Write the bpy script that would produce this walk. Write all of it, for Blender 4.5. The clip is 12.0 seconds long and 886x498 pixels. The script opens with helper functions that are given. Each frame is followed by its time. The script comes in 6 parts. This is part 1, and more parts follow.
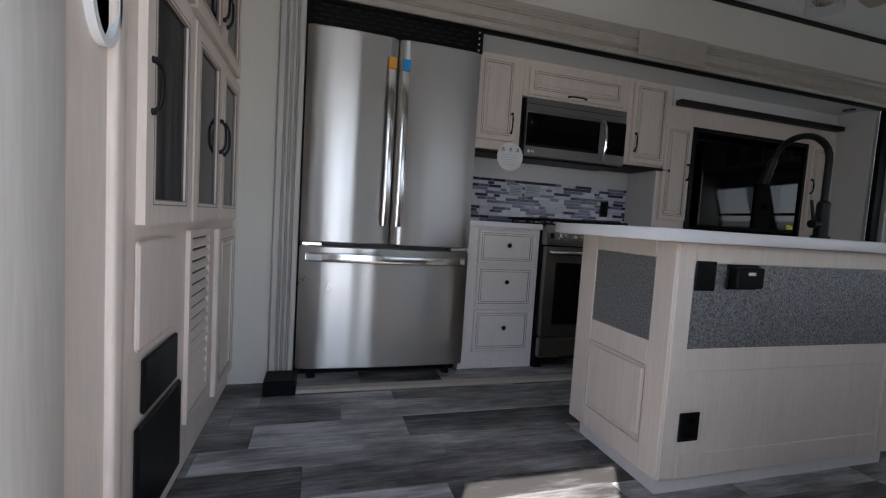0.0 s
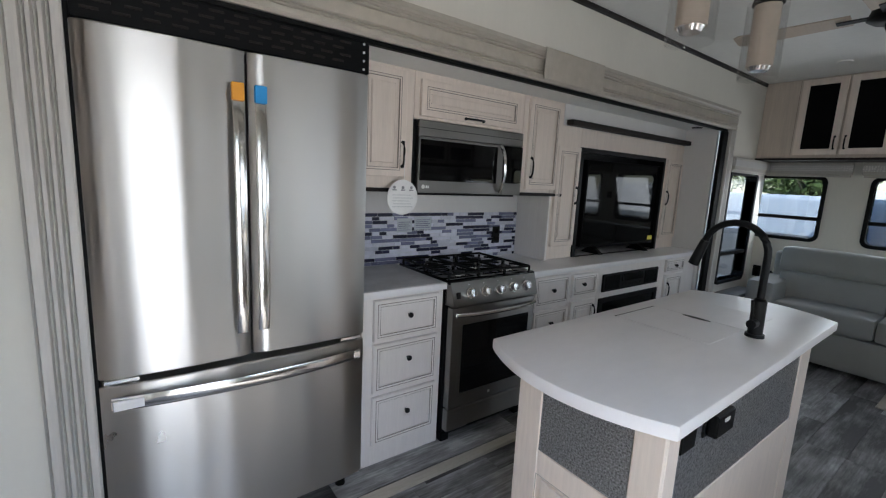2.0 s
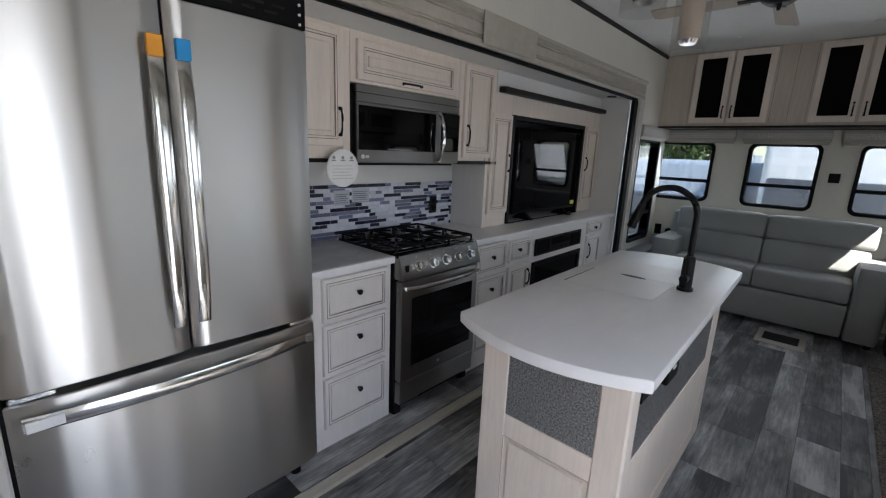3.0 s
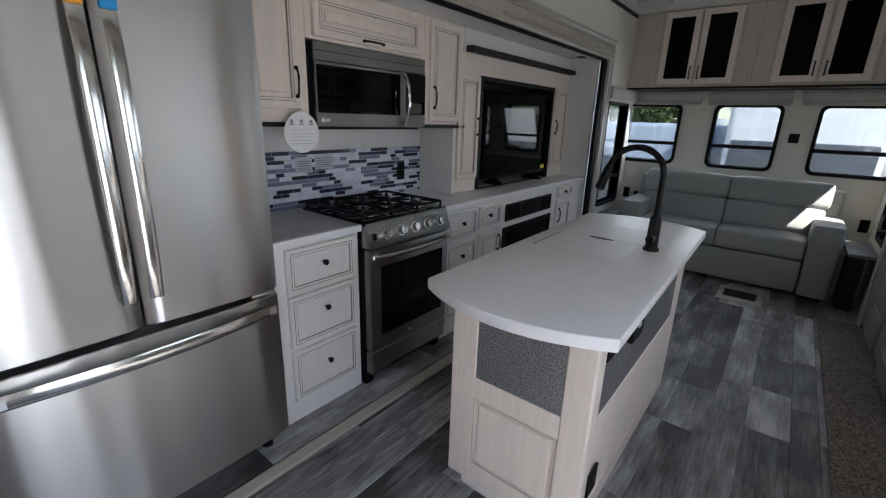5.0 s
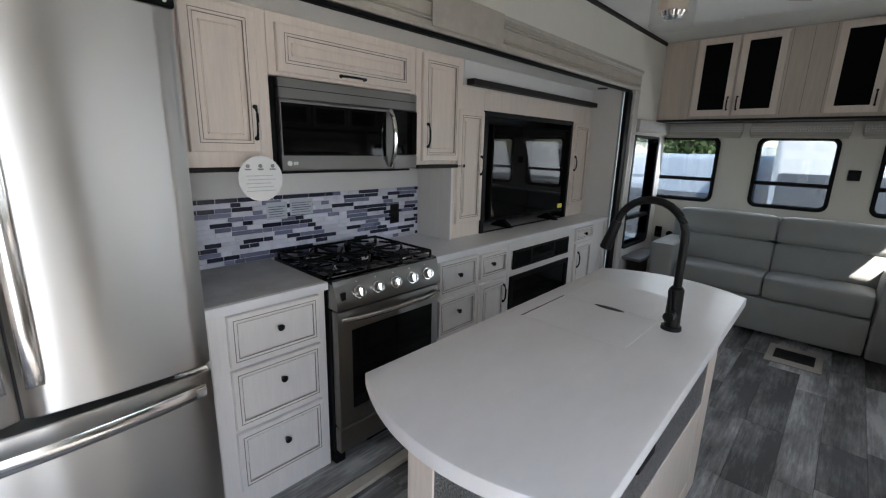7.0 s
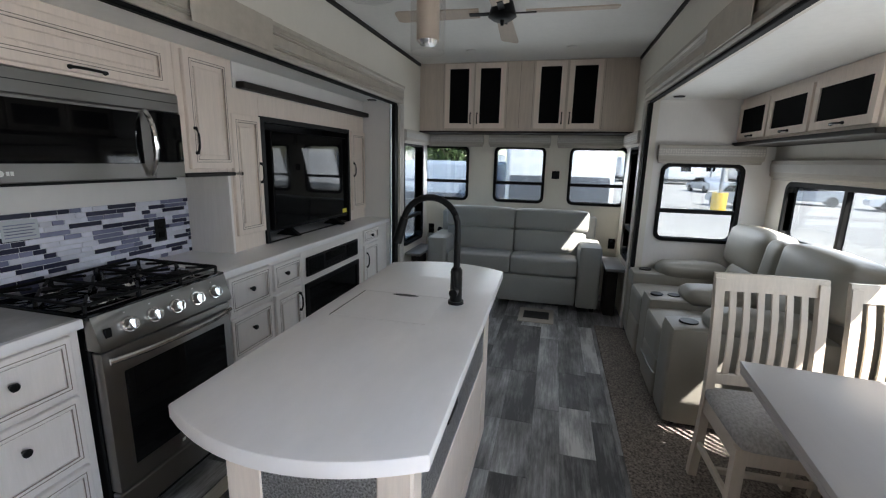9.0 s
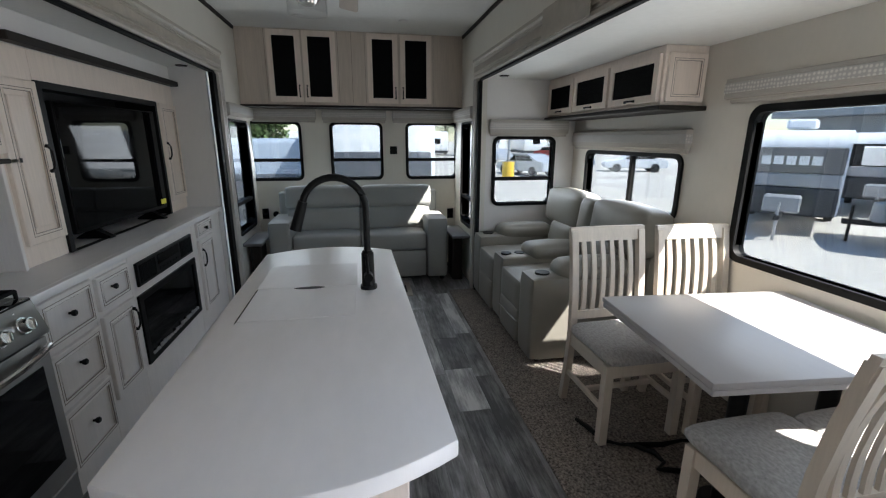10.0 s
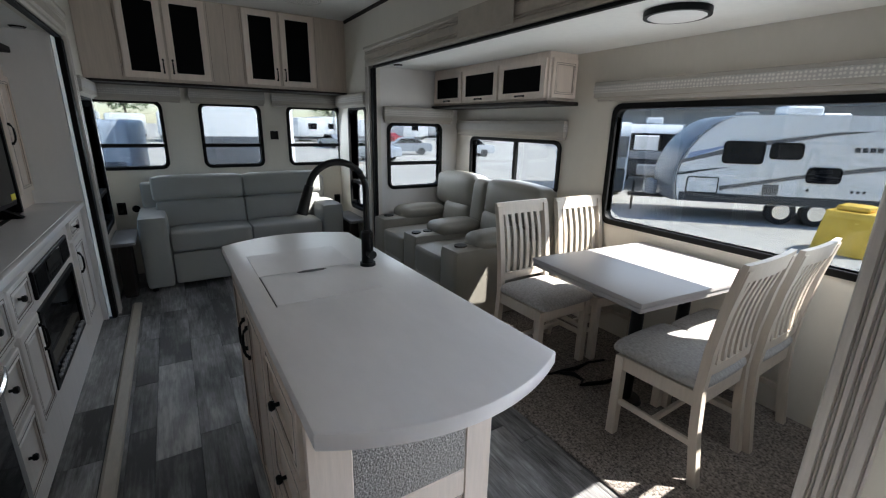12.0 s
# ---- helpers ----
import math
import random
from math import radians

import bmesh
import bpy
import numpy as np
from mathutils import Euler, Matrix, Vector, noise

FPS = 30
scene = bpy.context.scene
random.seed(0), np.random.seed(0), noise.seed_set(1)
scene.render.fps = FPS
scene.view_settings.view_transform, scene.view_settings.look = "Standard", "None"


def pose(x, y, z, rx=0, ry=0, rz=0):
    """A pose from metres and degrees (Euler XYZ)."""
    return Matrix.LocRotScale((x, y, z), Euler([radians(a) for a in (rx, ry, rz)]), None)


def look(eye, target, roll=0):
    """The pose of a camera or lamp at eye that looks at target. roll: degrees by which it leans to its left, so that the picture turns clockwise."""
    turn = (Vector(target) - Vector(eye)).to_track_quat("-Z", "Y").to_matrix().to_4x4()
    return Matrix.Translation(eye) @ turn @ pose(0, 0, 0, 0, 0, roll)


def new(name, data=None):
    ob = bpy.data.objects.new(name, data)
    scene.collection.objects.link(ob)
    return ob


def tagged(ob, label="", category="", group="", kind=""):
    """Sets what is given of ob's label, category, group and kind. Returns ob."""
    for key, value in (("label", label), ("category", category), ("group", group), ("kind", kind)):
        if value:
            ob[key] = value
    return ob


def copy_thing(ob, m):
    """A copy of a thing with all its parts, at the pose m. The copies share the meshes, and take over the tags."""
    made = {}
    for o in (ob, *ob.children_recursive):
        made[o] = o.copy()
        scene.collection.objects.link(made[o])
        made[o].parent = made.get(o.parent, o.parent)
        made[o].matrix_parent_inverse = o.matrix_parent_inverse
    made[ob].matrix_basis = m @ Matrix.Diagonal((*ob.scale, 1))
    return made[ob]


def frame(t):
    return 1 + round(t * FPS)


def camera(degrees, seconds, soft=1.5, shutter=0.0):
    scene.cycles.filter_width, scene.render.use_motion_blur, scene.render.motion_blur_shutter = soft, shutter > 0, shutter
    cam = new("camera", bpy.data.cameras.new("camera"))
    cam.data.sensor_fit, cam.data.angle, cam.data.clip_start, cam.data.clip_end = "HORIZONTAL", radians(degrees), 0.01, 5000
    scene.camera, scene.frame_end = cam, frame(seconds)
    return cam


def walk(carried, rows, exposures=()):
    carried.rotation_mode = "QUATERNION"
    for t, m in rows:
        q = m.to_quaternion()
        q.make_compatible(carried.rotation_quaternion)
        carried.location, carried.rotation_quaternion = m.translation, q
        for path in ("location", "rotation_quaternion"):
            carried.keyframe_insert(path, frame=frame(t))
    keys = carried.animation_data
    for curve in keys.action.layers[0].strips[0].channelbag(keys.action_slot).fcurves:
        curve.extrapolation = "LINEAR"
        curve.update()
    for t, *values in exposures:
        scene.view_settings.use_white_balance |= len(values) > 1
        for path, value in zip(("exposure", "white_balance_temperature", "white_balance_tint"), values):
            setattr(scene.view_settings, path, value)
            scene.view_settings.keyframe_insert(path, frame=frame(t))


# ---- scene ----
cam = camera(91.7, 12.0, 1.2)
PATH = [
    (0, (-0.025, -0.066, 0.896), (0.534, 1.85, 0.762), 3.6),
    (0.3, (-0.04, 0.044, 1.008), (0.621, 1.924, 0.833), 4.2),
    (0.5, (-0.011, 0.146, 1.063), (0.684, 2.015, 0.91), 3.8),
    (1, (-0.011, 0.29, 1.226), (0.735, 2.138, 1.062), 3.9),
    (1.5, (0.034, 0.463, 1.368), (0.896, 2.255, 1.154), 3.8),
    (2, (-0.005, 0.588, 1.431), (1.165, 2.178, 1.11), 2.8),
    (2.5, (-0.081, 0.698, 1.435), (1.288, 2.102, 1.042), 2.0),
    (3, (-0.091, 0.733, 1.433), (1.357, 2.039, 0.985), 2.4),
    (5, (-0.042, 0.738, 1.411), (1.458, 1.925, 0.829), 1.8),
    (5.5, (0.004, 0.744, 1.414), (1.49, 1.94, 0.81), 1.8),
    (6, (0.164, 0.737, 1.424), (1.605, 1.986, 0.82), 2.3),
    (6.5, (0.285, 0.735, 1.449), (1.69, 2.04, 0.883), 2.3),
    (6.7, (0.323, 0.75, 1.472), (1.721, 2.091, 0.974), 1.7),
    (8.3, (0.433, 0.822, 1.468), (2.127, 1.835, 1.138), 2.2),
    (8.5, (0.388, 0.798, 1.459), (2.162, 1.66, 1.128), 1.9),
    (8.6, (0.38, 0.784, 1.456), (2.191, 1.562, 1.118), 1.9),
    (9, (0.262, 0.782, 1.462), (2.16, 1.265, 1.057), 1.3),
    (9.5, (0.273, 0.93, 1.449), (2.222, 0.964, 1.004), 0.4),
    (10, (0.288, 1.128, 1.453), (2.193, 0.778, 0.957), 0.2),
    (10.5, (0.242, 1.288, 1.448), (2.098, 0.745, 0.937), 0.9),
    (11, (0.242, 1.458, 1.457), (2.032, 0.74, 0.927), 1.5),
    (11.5, (0.286, 1.656, 1.459), (1.971, 0.724, 0.917), 0.6),
    (12, (0.281, 1.738, 1.455), (1.913, 0.72, 0.906), 1.2),
]
EXPOSURES = [(0, 1.5, 6250, 14), (0.5, 1.7, 6250, 14), (1.0, 2.05, 6250, 12), (1.5, 2.3, 6300, 10), (2.0, 2.5, 6300, 11), (2.5, 2.45, 6300, 12), (3.0, 2.3, 6300, 12), (5.5, 2.25, 6250, 13), (6.0, 2.35, 6300, 12), (6.5, 2.5, 6400, 11), (8.5, 2.6, 6400, 11), (9.0, 2.6, 6400, 11), (9.5, 2.55, 6350, 10), (10.5, 2.45, 6300, 10), (11.5, 2.45, 6250, 10), (12.0, 2.25, 6250, 10)]
walk(cam, [(t, look(eye, target, roll)) for t, eye, target, roll in PATH], EXPOSURES)

# ---- world, sun, exposure ----
world = bpy.data.worlds.new("sky")
scene.world = world
world.use_nodes = True
wn = world.node_tree
sky = wn.nodes.new("ShaderNodeTexSky")
sky.sky_type, sky.sun_disc = "NISHITA", False
sky.dust_density = 0.4
SUN_DIR = Vector((0.43, 0.66, -1.0)).normalized()
sky.sun_elevation = math.asin(-SUN_DIR.z)
sky.sun_rotation = math.atan2(-SUN_DIR.x, -SUN_DIR.y)
wn.nodes["Background"].inputs[1].default_value = 0.15
wn.links.new(sky.outputs[0], wn.nodes["Background"].inputs[0])
sun = bpy.data.lights.new("sun", "SUN")
sun.energy, sun.angle, sun.color = 5.0, radians(0.5), (1.0, 0.95, 0.87)
sun_ob = new("sun", sun)
sun_ob.matrix_world = look((0, -8, 12), Vector((0, -8, 12)) + SUN_DIR)


def opening_light(name, x, y, z, turn, w, h, level):
    """Sky light that enters by an opening; level is its radiance."""
    li = bpy.data.lights.new(name, "AREA")
    li.shape, li.size, li.size_y = "RECTANGLE", w, h
    li.energy, li.color = level * math.pi * w * h, (0.88, 0.945, 1.0)
    new(name, li).matrix_world = pose(x, y, z, 72, 0, turn)


LEVEL = 0.68
opening_light("daylight_dinette_window", 1.525, -0.835, 1.22, 0, 1.40, 0.72, LEVEL * 0.6)
opening_light("daylight_slide_window", 3.34, -0.835, 1.15, 0, 1.1, 0.34, LEVEL)
opening_light("daylight_slide_end_window", 4.195, -0.36, 1.16, 90, 0.5, 0.55, LEVEL)
opening_light("daylight_slide_start_window", 0.65, -0.36, 1.16, -90, 0.5, 0.55, LEVEL)
opening_light("daylight_rear_window_a", 5.21, 2.05, 1.32, 90, 0.48, 0.52, LEVEL)
opening_light("daylight_rear_window_b", 5.21, 1.185, 1.32, 90, 0.48, 0.52, LEVEL)
opening_light("daylight_rear_window_c", 5.21, 0.35, 1.32, 90, 0.48, 0.52, LEVEL)
opening_light("daylight_entry", 0.0, -0.26, 0.92, 0, 0.62, 1.80, LEVEL * 0.9)


# ---- materials ----
def material(name, color, rough=0.5, metal=0.0, vary=0.08, scale=6.0, bump=0.0, bump_scale=80.0, stretch=(1, 1, 1), grain=0.0, random_value=0.0, spec=0.5, fine=0.05):
    """A surface with colour that varies at two scales, a fine relief, and, for grain, streaks along the stretched axis."""
    m = bpy.data.materials.new(name)
    m.use_nodes = True
    nt = m.node_tree
    b = nt.nodes["Principled BSDF"]
    b.inputs["Metallic"].default_value = metal
    b.inputs["Specular IOR Level"].default_value = spec
    mp = nt.nodes.new("ShaderNodeMapping")
    mp.inputs["Scale"].default_value = stretch
    geo = nt.nodes.new("ShaderNodeNewGeometry")
    nt.links.new(geo.outputs["Position"], mp.inputs[0])
    n1 = nt.nodes.new("ShaderNodeTexNoise")
    n1.inputs["Scale"].default_value, n1.inputs["Detail"].default_value = scale, 6
    n2 = nt.nodes.new("ShaderNodeTexNoise")
    n2.inputs["Scale"].default_value, n2.inputs["Detail"].default_value = scale * 9, 3
    nt.links.new(mp.outputs[0], n1.inputs[0])
    nt.links.new(mp.outputs[0], n2.inputs[0])

    def lin(socket, k, add):
        n = nt.nodes.new("ShaderNodeMath")
        n.operation = "MULTIPLY_ADD"
        nt.links.new(socket, n.inputs[0])
        n.inputs[1].default_value, n.inputs[2].default_value = k, add
        return n.outputs[0]

    def plus(a, c):
        n = nt.nodes.new("ShaderNodeMath")
        nt.links.new(a, n.inputs[0]), nt.links.new(c, n.inputs[1])
        return n.outputs[0]

    val = plus(lin(n1.outputs[0], vary * 4, 1 - vary * 2), lin(n2.outputs[0], fine * 2, -fine))
    if grain:
        n3 = nt.nodes.new("ShaderNodeTexNoise")
        n3.inputs["Scale"].default_value, n3.inputs["Detail"].default_value = scale * 3, 8
        nt.links.new(mp.outputs[0], n3.inputs[0])
        val = plus(val, lin(n3.outputs[0], grain * 4, -grain * 2))
    if random_value:
        oi = nt.nodes.new("ShaderNodeObjectInfo")
        val = plus(val, lin(oi.outputs["Random"], random_value * 2, -random_value))
    hsv = nt.nodes.new("ShaderNodeHueSaturation")
    hsv.inputs["Color"].default_value = (*color, 1)
    nt.links.new(val, hsv.inputs["Value"])
    nt.links.new(hsv.outputs[0], b.inputs["Base Color"])
    nt.links.new(lin(n1.outputs[0], 0.16, rough - 0.08), b.inputs["Roughness"])
    if bump:
        n4 = nt.nodes.new("ShaderNodeTexNoise")
        n4.inputs["Scale"].default_value, n4.inputs["Detail"].default_value = bump_scale, 4
        nt.links.new(mp.outputs[0], n4.inputs[0])
        bp = nt.nodes.new("ShaderNodeBump")
        bp.inputs["Strength"].default_value, bp.inputs["Distance"].default_value = bump, 0.004
        nt.links.new(n4.outputs[0], bp.inputs["Height"])
        nt.links.new(bp.outputs[0], b.inputs["Normal"])
    return m


def glass_material(name, tint=(1, 1, 1), rough=0.0):
    """Thin pane: mostly clear, with a mirror share by Fresnel."""
    m = bpy.data.materials.new(name)
    m.use_nodes = True
    nt = m.node_tree
    nt.nodes.remove(nt.nodes["Principled BSDF"])
    tr = nt.nodes.new("ShaderNodeBsdfTransparent")
    tr.inputs[0].default_value = (*tint, 1)
    gl = nt.nodes.new("ShaderNodeBsdfGlossy")
    gl.inputs["Roughness"].default_value = rough
    lw = nt.nodes.new("ShaderNodeLayerWeight")
    pw = nt.nodes.new("ShaderNodeMath")
    pw.operation, pw.inputs[1].default_value = "POWER", 5.0
    fr = nt.nodes.new("ShaderNodeMath")
    fr.operation, fr.inputs[1].default_value, fr.inputs[2].default_value = "MULTIPLY_ADD", 0.4, 0.03
    nt.links.new(lw.outputs["Facing"], pw.inputs[0])
    nt.links.new(pw.outputs[0], fr.inputs[0])
    mx = nt.nodes.new("ShaderNodeMixShader")
    nt.links.new(fr.outputs[0], mx.inputs[0])
    nt.links.new(tr.outputs[0], mx.inputs[1]), nt.links.new(gl.outputs[0], mx.inputs[2])
    nt.links.new(mx.outputs[0], nt.nodes["Material Output"].inputs[0])
    return m


UP = (14, 14, 1.2)
wallpaper = material("wallpaper", (0.68, 0.65, 0.58), 0.6, vary=0.03, scale=5, bump=0.08, bump_scale=160, stretch=(1, 1, 0.4), fine=0.03)
beige_paper = material("beige_wallpaper", (0.66, 0.62, 0.55), 0.6, vary=0.03, scale=5, bump=0.08, bump_scale=160, stretch=(1, 1, 0.4), fine=0.03)
slide_paper = material("slide_wallpaper", (0.72, 0.70, 0.68), 0.6, vary=0.03, scale=5, bump=0.08, bump_scale=160, stretch=(1, 1, 0.4), fine=0.03)
ceiling_vinyl = material("ceiling_vinyl", (0.80, 0.80, 0.77), 0.55, vary=0.02, scale=3, bump=0.1, bump_scale=220)
cabinet_wood = material("whitewashed_wood", (0.76, 0.66, 0.58), 0.45, vary=0.05, scale=2.2, grain=0.05, stretch=UP, bump=0.05, bump_scale=30)
cabinet_pale = material("pale_cabinet_paint", (0.80, 0.755, 0.72), 0.42, vary=0.03, scale=2.0, grain=0.03, stretch=UP, bump=0.04, bump_scale=30)
glaze = material("brown_glaze_line", (0.22, 0.18, 0.15), 0.6, vary=0.15, scale=20)
rear_wood = material("pale_oak_panel", (0.56, 0.48, 0.41), 0.5, vary=0.06, scale=1.6, grain=0.08, stretch=UP, bump=0.05, bump_scale=30)
trim_wood = material("greige_trim", (0.42, 0.38, 0.32), 0.45, vary=0.06, scale=2, grain=0.08, stretch=(3, 14, 3))
trim_up = material("greige_upright_trim", (0.55, 0.52, 0.48), 0.45, vary=0.06, scale=2, grain=0.08, stretch=UP)
# Grey side-table laminate, its colour darkened for the shadow beside the sofa.
shaded_top = material("shaded_grey_laminate", (0.13, 0.13, 0.135), 0.45, vary=0.08, scale=8)
solid_top = material("white_solid_surface", (0.80, 0.775, 0.775), 0.34, vary=0.035, scale=3.0, grain=0.02, stretch=(1, 2.2, 1), fine=0.02)
grey_top = material("grey_stone_laminate", (0.50, 0.49, 0.49), 0.4, vary=0.2, scale=9, fine=0.1)
carpet_mat = material("brown_speckled_carpet", (0.20, 0.174, 0.154), 0.95, vary=0.9, scale=95, bump=1.0, bump_scale=240, fine=0.7, spec=0.1)
steel = material("brushed_steel", (0.55, 0.535, 0.515), 0.30, 1.0, vary=0.0, scale=1.2, fine=0.0)
steel_flat = material("range_steel", (0.29, 0.278, 0.265), 0.33, 1.0, vary=0.0, fine=0.0)
chrome = material("polished_metal", (0.78, 0.77, 0.75), 0.14, 1.0, vary=0.01)
def brushed(m, waves):
    """Brushing that smears reflections upright, and faint waves in the sheet."""
    nt = m.node_tree
    b = nt.nodes["Principled BSDF"]
    tg = nt.nodes.new("ShaderNodeTangent")
    tg.direction_type, tg.axis = "RADIAL", "Z"
    nt.links.new(tg.outputs[0], b.inputs["Tangent"])
    b.inputs["Anisotropic"].default_value, b.inputs["Anisotropic Rotation"].default_value = 0.93, 0.25
    geo = nt.nodes.new("ShaderNodeNewGeometry")
    mp = nt.nodes.new("ShaderNodeMapping")
    mp.inputs["Scale"].default_value = (8, 8, 0.25)
    n = nt.nodes.new("ShaderNodeTexNoise")
    n.inputs["Scale"].default_value, n.inputs["Detail"].default_value = 1.0, 0
    bp = nt.nodes.new("ShaderNodeBump")
    bp.inputs["Strength"].default_value, bp.inputs["Distance"].default_value = 1.0, waves
    nt.links.new(geo.outputs["Position"], mp.inputs[0])
    nt.links.new(mp.outputs[0], n.inputs[0])
    nt.links.new(n.outputs[0], bp.inputs["Height"])
    nt.links.new(bp.outputs[0], b.inputs["Normal"])


brushed(steel, 0.008)
brushed(steel_flat, 0.004)
black_gloss = material("black_glass", (0.003, 0.003, 0.0033), 0.035, vary=0.0, fine=0.0, spec=0.25)
black_plastic = material("black_plastic", (0.005, 0.005, 0.0053), 0.42, vary=0.05, spec=0.14)
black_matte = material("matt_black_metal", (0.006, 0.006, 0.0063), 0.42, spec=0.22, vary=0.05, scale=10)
cast_iron = material("cast_iron", (0.005, 0.005, 0.0053), 0.55, spec=0.16, vary=0.1, bump=0.3, bump_scale=300)
dark_mesh = material("dark_mesh_insert", (0.005, 0.005, 0.0053), 0.75, vary=0.06, spec=0.06, bump=0.6, bump_scale=700)
smoke_glass = material("smoked_glass_insert", (0.005, 0.006, 0.008), 0.07, vary=0.05, spec=0.2)
seal_black = material("rubber_seal", (0.005, 0.005, 0.005), 0.6, vary=0.05, spec=0.12)
dark_wood = material("dark_bronze_strip", (0.018, 0.014, 0.012), 0.55, spec=0.25, vary=0.1, stretch=(1, 10, 10))
sofa_fabric = material("light_grey_leatherette", (0.28, 0.282, 0.268), 0.5, vary=0.05, scale=5, bump=0.12, bump_scale=200, fine=0.02)
love_fabric = material("taupe_leatherette", (0.225, 0.21, 0.18), 0.45, vary=0.06, scale=5, bump=0.15, bump_scale=160, fine=0.02)
chair_wood = material("whitewashed_chair_wood", (0.52, 0.455, 0.38), 0.42, vary=0.05, scale=2, grain=0.06, stretch=UP)
seat_fabric = material("tweed_seat_fabric", (0.34, 0.33, 0.32), 0.9, vary=0.28, scale=65, bump=0.6, bump_scale=200, fine=0.25, stretch=(1, 1.6, 1))
table_wood = material("whitewashed_table_top", (0.36, 0.345, 0.34), 0.36, vary=0.02, scale=2, grain=0.012, stretch=(2, 14, 2), fine=0.01)
white_plastic = material("white_plastic", (0.80, 0.79, 0.77), 0.4, vary=0.02)
shade_fabric = material("woven_shade_fabric", (0.43, 0.40, 0.36), 0.85, vary=0.06, scale=12, bump=0.5, bump_scale=260, stretch=(1, 1, 6), fine=0.1)
blade_wood = material("light_blade_wood", (0.50, 0.42, 0.34), 0.5, vary=0.06, scale=2, grain=0.06, stretch=(2, 14, 2))
paper_white = material("white_card", (0.84, 0.83, 0.82), 0.7, vary=0.02)
orange_card = material("orange_sticker", (0.85, 0.36, 0.03), 0.5)
blue_card = material("blue_sticker", (0.02, 0.30, 0.68), 0.5)
yellow_card = material("yellow_sticker", (0.75, 0.65, 0.05), 0.5)
faint_print = material("faint_print", (0.60, 0.60, 0.61), 0.6)
grey_print = material("grey_print", (0.30, 0.30, 0.31), 0.6)
tile_white = material("pale_marble_tile", (0.70, 0.70, 0.79), 0.2, vary=0.1, scale=24, random_value=0.12)
tile_grey = material("blue_grey_tile", (0.20, 0.205, 0.31), 0.18, vary=0.1, scale=24, random_value=0.25)
tile_dark = material("dark_slate_tile", (0.030, 0.031, 0.060), 0.14, vary=0.1, scale=24, random_value=0.3)
grout = material("pale_grout", (0.70, 0.70, 0.74), 0.8)
clear = glass_material("tinted_window_glass", (0.45, 0.47, 0.48))
lamp_glass = glass_material("lamp_glass", (0.96, 0.96, 0.96))
concrete = material("sunlit_concrete", (0.46, 0.435, 0.395), 0.9, vary=0.08, scale=0.3, fine=0.05, spec=0.2)
gelcoat = material("white_gelcoat", (0.84, 0.84, 0.84), 0.3, vary=0.03, scale=1)
skirt_grey = material("dark_grey_skirt", (0.045, 0.048, 0.055), 0.45, vary=0.03, scale=1)
stripe_grey = material("taupe_grey_stripe", (0.16, 0.152, 0.15), 0.4, vary=0.03, scale=1)
gelcoat_grey = material("grey_gelcoat", (0.30, 0.31, 0.33), 0.4, vary=0.03, scale=1)
# Dark filling for sub-floors and for the shade under the far trailers.
dark_fill = material("dark_fill", (0.07, 0.07, 0.07), 0.9, vary=0.1, scale=1)
rubber = material("tyre_rubber", (0.015, 0.015, 0.015), 0.8)
leaf_mat = material("tree_leaves", (0.07, 0.11, 0.03), 0.7, vary=0.25, scale=3)
bark = material("bark", (0.10, 0.08, 0.06), 0.9, vary=0.2, scale=6)


def rain_glass():
    """Pebbled silver-grey obscure insert."""
    m = material("pebbled_grey_insert", (0.27, 0.27, 0.275), 0.32, 0.6, vary=0.04, scale=18, fine=1.5)
    nt = m.node_tree
    b = nt.nodes["Principled BSDF"]
    geo = nt.nodes.new("ShaderNodeNewGeometry")
    v = nt.nodes.new("ShaderNodeTexNoise")
    v.inputs["Scale"].default_value, v.inputs["Detail"].default_value = 190, 1.5
    bp = nt.nodes.new("ShaderNodeBump")
    bp.inputs["Strength"].default_value, bp.inputs["Distance"].default_value = 1.0, 0.004
    nt.links.new(geo.outputs["Position"], v.inputs[0])
    nt.links.new(v.outputs[0], bp.inputs["Height"])
    nt.links.new(bp.outputs[0], b.inputs["Normal"])
    return m


pebble = rain_glass()


